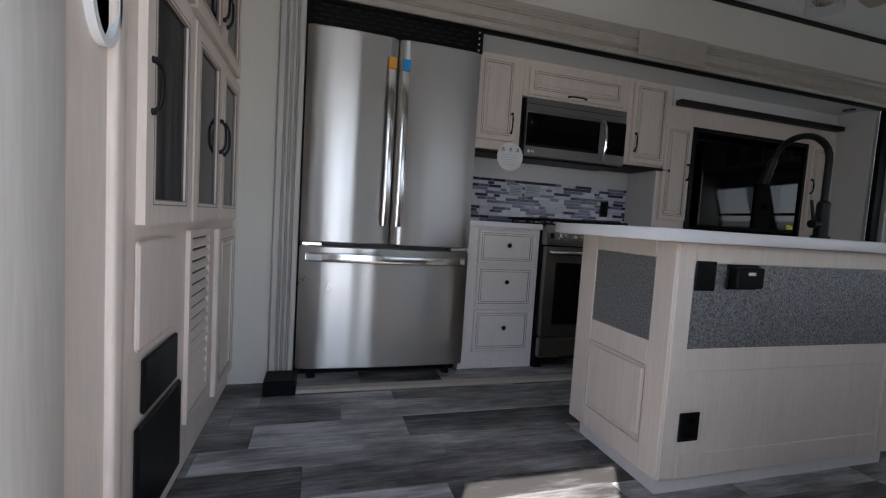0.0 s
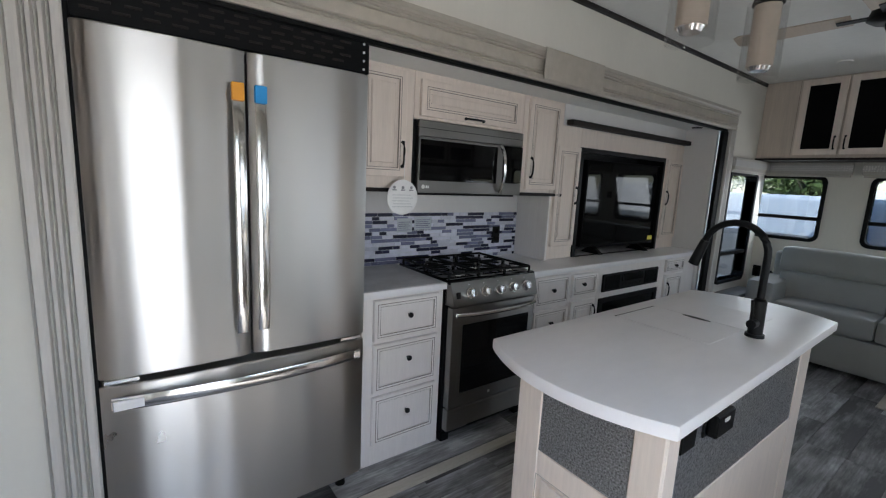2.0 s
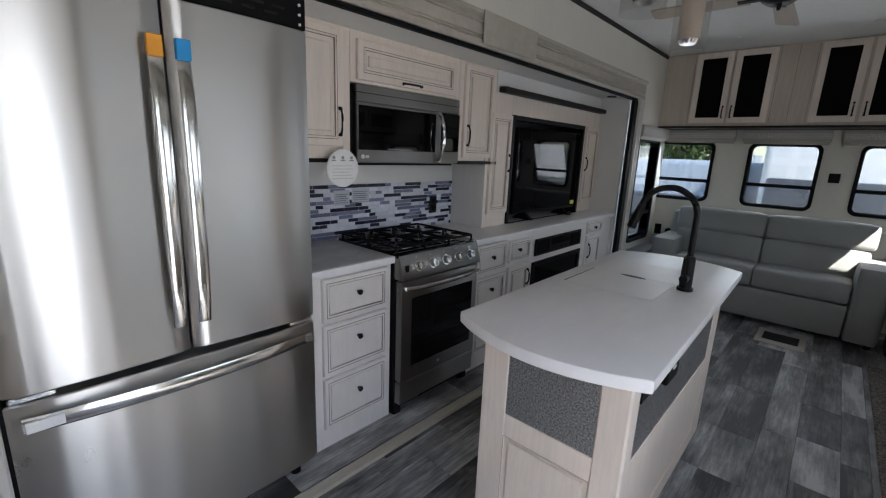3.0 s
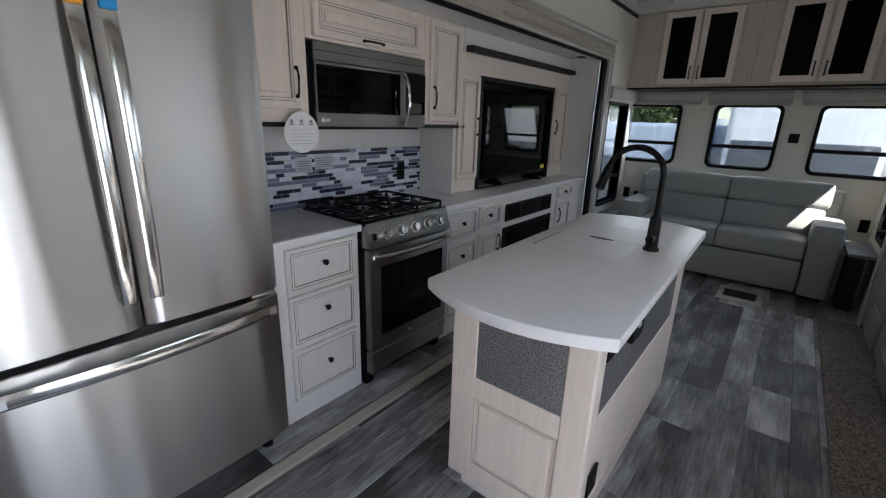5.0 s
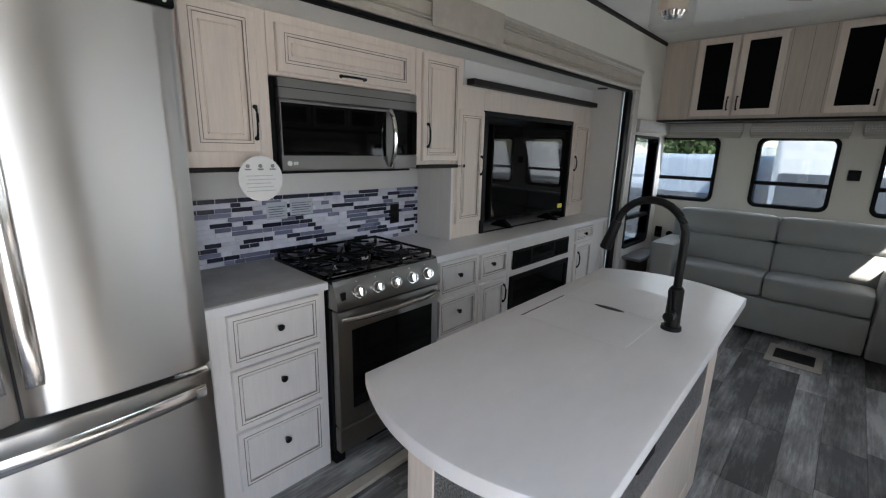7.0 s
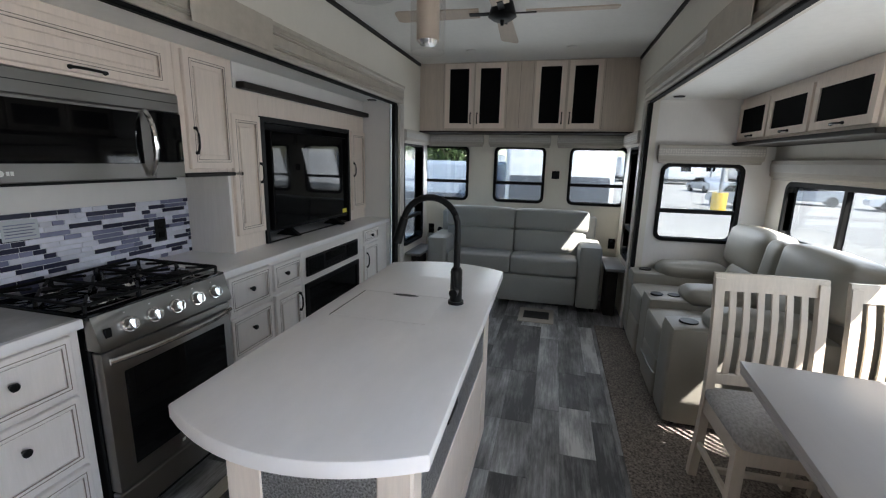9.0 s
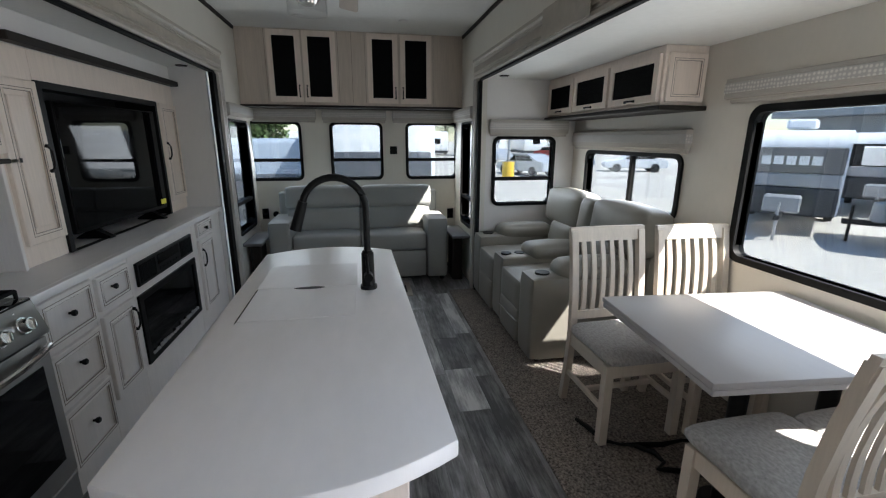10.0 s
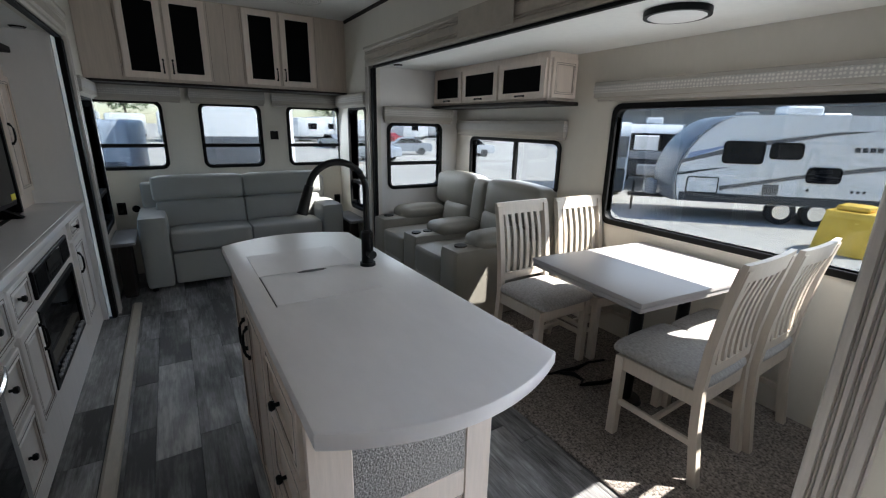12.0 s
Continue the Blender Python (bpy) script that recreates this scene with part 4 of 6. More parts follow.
def lower_run():
    f = facing("-y", 2.33)

    def unit(x0, x1, label):
        t = thing("base_cabinet", (x0 + x1) / 2, 2.55, 0.004, label, "cabinet", "base cabinets under the television")
        part("body", box(nb(), x0, x1, 2.33, 2.83, 0.004, 0.872, 0.002), cabinet_pale, t)
        return t
    t = unit(1.93, 2.325, "pale base cabinet with three drawers beside the range")
    for z0, z1, zk in ((0.665, 0.858, 0.767), (0.42, 0.64, 0.549), (0.13, 0.395, 0.27)):
        knob(door(t, f, 1.985, 2.31, z0, z1, cabinet_pale, rail=0.03, raised=False, name="drawer"), f, 2.148, zk, 0.012)
    t = unit(2.327, 2.645, "pale base cabinet with a drawer and a door")
    knob(door(t, f, 2.345, 2.615, 0.69, 0.845, cabinet_pale, rail=0.03, raised=False, name="drawer"), f, 2.459, 0.775, 0.012)
    bar_handle(door(t, f, 2.345, 2.615, 0.24, 0.66, cabinet_pale, rail=0.045), f, 2.585, 0.555, 0.12)
    t = unit(2.647, 3.50, "pale base cabinet holding the fireplace and sound panel")
    t = unit(3.502, 4.108, "pale base cabinet with a small drawer and a door")
    knob(door(t, f, 3.57, 3.87, 0.755, 0.858, cabinet_pale, rail=0.025, raised=False, name="drawer"), f, 3.72, 0.805, 0.012)
    bar_handle(door(t, f, 3.57, 3.87, 0.20, 0.735, cabinet_pale, rail=0.045), f, 3.61, 0.60, 0.13)
    w = thing("worktop", 3.0, 2.55, 0.872, "white solid-surface worktop along the slide-out", "worktop")
    part("slab", box(nb(), 1.928, 4.109, 2.327, 2.832, 0.8725, 0.9055, 0.002), solid_top, w)
    part("edge_band", box(nb(), 1.928, 4.109, 2.300, 2.3265, 0.8725, 0.906, 0.004, 2), solid_top, w)
    fp = thing("fireplace", 3.07, 2.32, 0.25, "black electric fireplace set into the base cabinet", "fireplace")
    part("frame", ring(nb(), 1, 2.318, 2.33, rect(2.675, 3.47, 0.245, 0.64), rect(2.715, 3.43, 0.28, 0.605)), black_plastic, fp)
    part("glass", box(nb(), 2.713, 3.432, 2.3255, 2.3295, 0.278, 0.607), black_gloss, fp, "dark glass front")
    rnd = random.Random(5)
    for k in range(16):
        x = 2.74 + 0.043 * k
        part("ember_stone", prism(nb(), [(x + 0.018 * math.cos(a) * rnd.uniform(0.7, 1.2), 2.316 + 0.009 * math.sin(a)) for a in [i * 1.047 for i in range(6)]], 0.283, 0.295 + rnd.random() * 0.015, 0.003, 1), grey_print, fp, "pale decorative stone")
    sp = thing("sound_panel", 3.07, 2.32, 0.69, "black stereo panel above the fireplace", "stereo")
    part("panel", box(nb(), 2.695, 3.45, 2.315, 2.3295, 0.685, 0.815, 0.004), black_plastic, sp)
    for x0, x1 in ((2.715, 2.90), (3.245, 3.43)):
        part("speaker_grille", box(nb(), x0, x1, 2.312, 2.316, 0.70, 0.80, 0.002), dark_mesh, sp)
    part("display", box(nb(), 2.93, 3.215, 2.312, 2.316, 0.745, 0.80, 0.002), black_gloss, sp)
    for k in range(6):
        part("button", box(nb(), 2.94 + 0.046 * k, 2.97 + 0.046 * k, 2.3115, 2.316, 0.71, 0.728, 0.002), cast_iron, sp)


lower_run()


# ---- island ----
def island():
    t = thing("kitchen_island", 1.7, 1.31, 0.0, "whitewashed kitchen island with grey pebbled insets", "kitchen island")
    x0, x1, y0, y1 = 1.09, 2.30, 1.055, 1.575
    part("body", box(nb(), x0 + 0.012, x1 - 0.012, y0 + 0.012, y1 - 0.012, 0.07, 0.874), cabinet_wood, t)
    part("toe_kick", box(nb(), x0 + 0.03, x1 - 0.03, y0 + 0.03, y1 - 0.05, 0.0, 0.0695), cabinet_pale, t)
    e = nb()
    for a, b in ((y0, 1.145), (1.468, y1)):
        box(e, x0, x0 + 0.0115, a, b, 0.065, 0.874, 0.004)
    for a, b in ((0.065, 0.155), (0.437, 0.524), (0.815, 0.874)):
        box(e, x0, x0 + 0.0115, 1.1455, 1.4675, a, b, 0.003)
    ep = part("end_frame", e, cabinet_wood, t)
    part("end_panel", box(nb(), x0 + 0.004, x0 + 0.0118, 1.165, 1.45, 0.175, 0.42, 0.004), cabinet_wood, t)
    # Thin trim-coloured ring draws the shadow line round the lower end panel.
    part("glaze_line", ring(nb(), 0, x0 - 0.0006, x0 + 0.001, rect(1.1447, 1.4683, 0.1545, 0.4375), rect(1.1467, 1.4663, 0.1562, 0.4358)), trim_wood, t)
    part("pebbled_inset", box(nb(), x0 + 0.003, x0 + 0.0119, 1.1455, 1.4675, 0.5245, 0.8145), pebble, t, "pebbled silver-grey inset")
    s = nb()
    for a, b in ((x0 + 0.0118, 1.172), (2.172, x1)):
        box(s, a, b, y0, y0 + 0.0115, 0.065, 0.874, 0.004)
    for a, b in ((0.065, 0.15), (0.437, 0.517), (0.808, 0.874)):
        box(s, 1.1725, 2.1715, y0, y0 + 0.0115, a, b, 0.003)
    part("side_frame", s, cabinet_wood, t)
    part("side_panel", box(nb(), 1.1725, 2.1715, y0 + 0.004, y0 + 0.0118, 0.1505, 0.4365), cabinet_wood, t)
    part("pebbled_inset", box(nb(), 1.1725, 2.1715, y0 + 0.004, y0 + 0.0119, 0.5175, 0.8075), pebble, t, "pebbled silver-grey inset")
    f = facing("+y", y1 - 0.012)
    for z0, z1 in ((0.66, 0.85), (0.41, 0.635), (0.10, 0.385)):
        knob(door(t, f, 1.13, 1.50, z0, z1, rail=0.035, raised=False, name="drawer"), f, -1.315, (z0 + z1) / 2)
    for a, b, h in ((1.53, 1.88, 1.85), (1.90, 2.26, 1.93)):
        bar_handle(door(t, f, a, b, 0.10, 0.85, rail=0.05), f, -h, 0.68, 0.13)
    top = thing("island_worktop", 1.68, 1.29, 0.875, "white solid-surface island worktop with bowed ends", "worktop")
    pts = []
    n = 16
    for k in range(n + 1):
        q = 2 * k / n - 1
        pts.append((0.955 - 0.088 * (1 - q * q), 1.585 - (1.585 - 0.975) * k / n))
    for k in range(n + 1):
        q = 2 * k / n - 1
        pts.append((2.39 + 0.105 * (1 - q * q), 1.005 + (1.60 - 1.005) * k / n))
    part("slab", prism(nb(), pts, 0.8755, 0.915, 0.006, 2), solid_top, top)
    # sink covers let into the top
    c = thing("sink_cover", 1.87, 1.345, 0.915, "white sink cover boards with a finger slot", "sink cover")
    part("board", box(nb(), 1.575, 1.868, 1.172, 1.522, 0.9155, 0.9175, 0.001), solid_top, c)
    part("board", box(nb(), 1.872, 2.165, 1.168, 1.528, 0.9155, 0.9173, 0.001), solid_top, c)
    part("gap", box(nb(), 1.568, 1.868, 1.5235, 1.5265, 0.9155, 0.9168), seal_black, c, "dark gap beside the board")
    slot = [(1.857 + 0.014 * math.sin(a) * abs(math.sin(a)) ** 0.3, 1.34 + 0.056 * math.cos(a)) for a in [i * math.pi / 10 for i in range(20)]]
    part("finger_slot", prism(nb(), slot[::-1], 0.9168, 0.9181), black_matte, c, "dark finger slot")


island()


def faucet():
    x, y, z = 1.83, 1.125, 0.915
    t = thing("faucet", x, y, z, "matt black gooseneck faucet with a pull-down spray", "faucet")
    b = rod(nb(), (x, y, z), (x, y, z + 0.012), 0.031, 0.03, 20)
    rod(b, (x, y, z + 0.012), (x, y, z + 0.135), 0.024, 0.022, 20)
    rod(b, (x, y, z + 0.135), (x, y, z + 0.145), 0.022, 0.015, 20)
    part("base", b, black_matte, t)
    lv = rod(nb(), (x - 0.02, y, z + 0.055), (x - 0.055, y, z + 0.055), 0.016, 0.016, 16)
    rod(lv, (x - 0.045, y, z + 0.06), (x - 0.06, y + 0.005, z + 0.145), 0.006, 0.005, 10)
    part("lever", lv, black_matte, t)
    cy, cz, r = y + 0.108, z + 0.30, 0.108
    pts = [(x, y, z + 0.14), (x, y, z + 0.22)] + [(x, cy - r * math.cos(a), cz + r * math.sin(a)) for a in [radians(i * 12) for i in range(15)]]
    part("neck", tube(nb(), pts, 0.0125, 12), black_matte, t)
    a = Vector(pts[-1])
    d = (a - Vector(pts[-2])).normalized()
    sp = rod(nb(), a - d * 0.005, a + d * 0.10, 0.016, 0.02, 16)
    part("spray_head", sp, black_matte, t)


faucet()
outlet(1.215, 1.0585, 0.765, "-y", w=0.085, h=0.10, slots=False, label="black flush switch plate on the island")
o = outlet(1.375, 1.0585, 0.765, "-y", w=0.14, h=0.085, slots=False, label="black pop-out power box on the island")
part("box", box(nb(), 1.315, 1.435, 1.022, 1.051, 0.73, 0.80, 0.005), black_plastic, o)
part("screen", box(nb(), 1.36, 1.39, 1.0195, 1.0225, 0.775, 0.785), white_plastic, o)
outlet(1.205, 1.0545, 0.25, "-y", w=0.085, h=0.10, label="black power outlet low on the island")


# ---- pantry wall ----
def pantry():
    p = -0.436
    t = thing("pantry_cabinet", p - 0.2, 1.6, 0.0, "whitewashed pantry wall with dark glass doors and a louvred panel", "cabinet")
    part("body", box(nb(), -0.85, p - 0.001, 1.02, KY - 0.002, 0.0, CEIL - 0.002, 0.004), cabinet_wood, t)
    part("corner_post", box(nb(), -0.85, p + 0.012, 0.965, 1.019, 0.0, CEIL - 0.002, 0.012, 3), cabinet_wood, t)
    part("end_panel", box(nb(), -0.85, p - 0.004, 0.755, 0.9645, 0.0, CEIL - 0.002, 0.002), cabinet_wood, t)
    part("outer_post", box(nb(), -0.85, p + 0.03, 0.56, 0.7545, 0.0, CEIL - 0.002, 0.01, 2), trim_up, t, "grained greige post")
    f = facing("+x", p)
    for a0, a1, hy in ((1.098, 1.475, 1.13), (1.498, 1.878, 1.85), (1.892, 2.246, 1.92)):
        d = door(t, f, a0, a1, 0.84, 1.475, rail=0.06, insert=smoke_glass)
        bar_handle(d, f, hy, 1.17, 0.13)
        d = door(t, f, a0, a1, 1.51, 2.14, rail=0.06, insert=smoke_glass)
        bar_handle(d, f, hy, 1.68, 0.13)
    door(t, f, 1.892, 2.246, 0.09, 0.80, rail=0.055)
    part("raised_panel", box(nb(), p, p + 0.012, 1.09, 1.365, 0.535, 0.80, 0.008), cabinet_wood, t)
    lf = part("louvre_frame", ring(nb(), 0, p, p + 0.014, rect(1.50, 1.78, 0.16, 0.81), rect(1.525, 1.755, 0.185, 0.785)), cabinet_wood, t)
    # Black sheet over the body gives the gaps between slats their shade.
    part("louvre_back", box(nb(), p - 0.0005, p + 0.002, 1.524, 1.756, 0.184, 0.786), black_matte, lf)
    for k in range(15):
        z = 0.195 + 0.0395 * k
        part("slat", profile_bar(nb(), [(p + 0.002, z + 0.026), (p + 0.005, z + 0.029), (p + 0.016, z + 0.005), (p + 0.013, z + 0.001)], 1, 1.525, 1.755), cabinet_wood, lf)
    part("vent_cover", box(nb(), p, p + 0.012, 1.14, 1.40, 0.36, 0.505, 0.006), black_plastic, t, "black vent cover")
    part("vent_cover", box(nb(), p, p + 0.014, 1.10, 1.44, 0.06, 0.345, 0.008), black_plastic, t, "black vent cover")
    o = part("port_ring", ring(nb(), 0, p - 0.004, p + 0.012, [(0.925 + 0.062 * math.cos(a), 1.285 + 0.10 * math.sin(a)) for a in [i * math.pi / 14 for i in range(28)]], [(0.925 + 0.048 * math.cos(a), 1.285 + 0.084 * math.sin(a)) for a in [i * math.pi / 14 for i in range(28)]]), white_plastic, t, "white oval port ring")
    bm = nb()
    vs = [bm.verts.new((p - 0.003, 0.925 + 0.05 * math.cos(a), 1.285 + 0.086 * math.sin(a))) for a in [i * math.pi / 14 for i in range(28)]]
    bmesh.ops.extrude_face_region(bm, geom=[bm.faces.new(vs)])
    part("port_recess", bm, black_matte, t, "dark recess")


pantry()


# ---- rear lounge ----
def rear_cabinet():
    t = thing("overhead_cabinet", 5.08, 1.17, 1.77, "pale oak overhead cabinet with dark mesh doors above the sofa", "cabinet")
    part("body", box(nb(), 4.93, REAR - 0.002, DY + 0.002, KY - 0.002, 1.772, CEIL - 0.002, 0.002), rear_wood, t)
    f = facing("-x", 4.93)
    for a0, a1, h in ((1.675, 1.98, 1.70), (1.345, 1.655, 1.63), (0.745, 1.045, 0.77), (0.405, 0.72, 0.695)):
        d = door(t, f, a0, a1, 1.80, 2.445, cabinet_wood, rail=0.05, insert=dark_mesh, lines=False)
        bar_handle(d, f, -h, 1.90, 0.11)
    for y in (2.0, 1.325, 1.195, 1.065, 0.385):
        part("groove", box(nb(), 4.9292, 4.932, y - 0.0015, y + 0.0015, 1.80, 2.45), glaze, t)
    part("bottom_trim", box(nb(), 4.905, REAR - 0.002, DY + 0.002, KY - 0.002, 1.752, 1.7715, 0.003), dark_wood, t, "dark bottom edge")


rear_cabinet()


def valance(axis, p, s, u0, u1, z0, z1, depth=0.05):
    """A woven roller-shade valance with a patterned band, fixed on the wall at p and reaching out to s."""
    f = {(0, -1): "-x", (1, -1): "-y", (1, 1): "+y", (0, 1): "+x"}[(axis, s)]
    g = facing(f, p)
    a, b = span(g, u0, u1)
    base = (p, (u0 + u1) / 2, z0) if axis == 0 else ((u0 + u1) / 2, p, z0)
    t = thing("window_shade", *base, "raised woven roller shade in a fabric valance", "window shade", "window shades")
    h = z1 - z0
    part("valance", placed(box(nb(), a, b, -depth, -0.001, z0 + h * 0.2, z1, 0.004), g), shade_fabric, t)
    part("band", placed(box(nb(), a - 0.002, b + 0.002, -depth - 0.003, -0.002, z0 + h * 0.42, z0 + h * 0.82, 0.002), g), pattern_fabric, t, "patterned fabric band")
    part("roll", placed(profile_bar(nb(), [(-0.014 - 0.012 * math.cos(k * 0.63), z0 + 0.02 + 0.018 * math.sin(k * 0.63)) for k in range(10)], 0, a + 0.01, b - 0.01), g), shade_fabric, t, "rolled shade fabric")
    part("bottom_rail", placed(box(nb(), a + 0.006, b - 0.006, -depth + 0.012, -0.018, z0 + h * 0.16, z0 + h * 0.2 - 0.0005, 0.002), g), trim_wood, t)


def pattern():
    m = material("patterned_shade_fabric", (0.62, 0.60, 0.56), 0.85, vary=0.05, scale=12, fine=0.06)
    nt = m.node_tree
    b = nt.nodes["Principled BSDF"]
    hsv = b.inputs["Base Color"].links[0].from_node
    geo = nt.nodes.new("ShaderNodeNewGeometry")
    v = nt.nodes.new("ShaderNodeTexVoronoi")
    v.inputs["Scale"].default_value, v.inputs["Randomness"].default_value = 55, 0.25
    nt.links.new(geo.outputs["Position"], v.inputs[0])
    ramp = nt.nodes.new("ShaderNodeMapRange")
    ramp.inputs[1].default_value, ramp.inputs[2].default_value, ramp.inputs[3].default_value, ramp.inputs[4].default_value = 0.25, 0.42, 1.05, 0.72
    nt.links.new(v.outputs["Distance"], ramp.inputs[0])
    nt.links.new(ramp.outputs[0], hsv.inputs["Saturation"])
    mix = nt.nodes.new("ShaderNodeMix")
    mix.data_type, mix.blend_type = "RGBA", "MULTIPLY"
    mix.inputs[0].default_value = 1.0
    nt.links.new(hsv.outputs[0], mix.inputs[6])
    nt.links.new(ramp.outputs[0], mix.inputs[7])
    nt.links.new(mix.outputs[2], b.inputs["Base Color"])
    return m


pattern_fabric = pattern()
for a, b in ((1.60, 2.255), (0.86, 1.535), (0.13, 0.79)):
    valance(0, REAR, -1, a, b, 1.615, 1.75)
valance(1, KY, -1, 4.36, 5.18, 1.615, 1.75)
valance(1, DY, 1, 4.36, 5.18, 1.615, 1.75)
valance(0, 4.22, -1, -0.775, -0.015, 1.475, 1.625)
valance(1, -0.86, 1, 2.68, 4.15, 1.365, 1.515)
valance(1, -0.86, 1, 0.70, 2.425, 1.64, 1.765, 0.06)
solid("switch_plate", box(nb(), REAR - 0.008, REAR - 0.0005, 0.745, 0.825, 1.285, 1.37, 0.003), black_plastic, "black control plate between the rear windows", "switch")
outlet(REAR - 0.0005, 0.135, 0.60, "-x")
outlet(REAR - 0.0005, 2.20, 0.65, "-x")
solid("cable_port", rod(nb(), (REAR - 0.012, 2.09, 0.64), (REAR - 0.0005, 2.09, 0.64), 0.03, 0.034, 20), black_plastic, "round black cable port on the rear wall", "cable port")


def cushion(x0, x1, y0, y1, z0, z1, r=0.05, puff=0.02, cuts=7):
    """A soft rounded block that swells in the middle of each side."""
    bm = nb()
    bmesh.ops.create_cube(bm, size=2)
    bmesh.ops.subdivide_edges(bm, edges=bm.edges[:], cuts=cuts, use_grid_fill=True)
    h = Vector(((x1 - x0) / 2, (y1 - y0) / 2, (z1 - z0) / 2))
    c = Vector(((x0 + x1) / 2, (y0 + y1) / 2, (z0 + z1) / 2))
    r = min(r, *h) * 0.98
    for v in bm.verts:
        n = Vector([math.copysign(abs(q) ** 0.75, q) for q in v.co])
        q = Vector((n.x * h.x, n.y * h.y, n.z * h.z))
        inner = Vector([max(-(h[i] - r), min(h[i] - r, q[i])) for i in range(3)])
        d = q - inner
        if d.length > 1e-9:
            q = inner + d.normalized() * r
        w = [1 - n[i] ** 2 for i in range(3)]
        for i in range(3):
            if abs(v.co[i]) > 0.999:
                q[i] += math.copysign(puff, v.co[i]) * w[(i + 1) % 3] * w[(i + 2) % 3] * (1.0 if h[i] < max(h) else 0.4)
        v.co = c + q
    return bm


def tilt(bm, y_axis, pivot, degrees):
    """Leans a mesh about a horizontal axis through pivot."""
    m = Matrix.Translation(pivot) @ Matrix.Rotation(radians(degrees), 4, y_axis) @ Matrix.Translation(-Vector(pivot))
    bmesh.ops.transform(bm, matrix=m, verts=bm.verts)
    return bm


def sofa():
    t = thing("sofa", 4.9, 1.17, 0.0, "light grey leatherette sleeper sofa under the rear windows", "sofa")
    x0, x1 = 4.59, 5.19
    for a, b in ((0.285, 0.505), (1.845, 2.065)):
        part("arm", cushion(x0 - 0.01, x1, a, b, 0.03, 0.665, 0.035, 0.005), sofa_fabric, t)
    part("base", cushion(x0 + 0.01, x1, 0.507, 1.843, 0.04, 0.33, 0.025, 0.004), sofa_fabric, t)
    for a, b in ((0.51, 1.173), (1.177, 1.84)):
        part("seat_cushion", cushion(x0 + 0.005, 5.0, a, b, 0.332, 0.515, 0.03, 0.010), sofa_fabric, t)
        part("back_cushion", tilt(cushion(4.89, 5.06, a - 0.08 * (a < 1), b + 0.08 * (b > 1.5), 0.475, 0.735, 0.035, 0.010), "Y", (5.0, 0, 0.50), 8), sofa_fabric, t)
        part("head_cushion", tilt(cushion(4.905, 5.10, a - 0.10 * (a < 1), b + 0.10 * (b > 1.5), 0.737, 0.965, 0.04, 0.010), "Y", (5.0, 0, 0.60), 8), sofa_fabric, t)
    part("back_frame", box(nb(), 5.11, 5.20, 0.32, 2.03, 0.05, 0.90, 0.03, 3), sofa_fabric, t)
    for y in (0.34, 2.01):
        for x in (x0 + 0.05, x1 - 0.05):
            part("foot", rod(nb(), (x, y, 0.0), (x, y, 0.045), 0.022, 0.028), black_plastic, t)


sofa()


def side_table(y0, y1):
    t = thing("side_table", 4.65, (y0 + y1) / 2, 0.0, "small grey wedge side table beside the sofa", "side table", "side tables by the sofa")
    part("tabletop", box(nb(), 4.42, 4.98, y0, y1, 0.475, 0.505, 0.008, 2), shaded_top, t)
    part("pedestal", box(nb(), 4.55, 4.80, y0 + 0.05, y1 - 0.03, 0.0, 0.4745, 0.01), dark_wood, t, "dark pedestal")


side_table(0.085, 0.27)
side_table(2.08, 2.255)
v = thing("floor_vent", 4.36, 0.85, 0.0, "dark floor register in a pale frame", "floor vent")
part("frame", box(nb(), 4.14, 4.53, 0.705, 1.035, 0.0, 0.008, 0.002), trim_wood, v)
part("grille", box(nb(), 4.235, 4.435, 0.75, 0.99, 0.0082, 0.011, 0.001), black_matte, v)


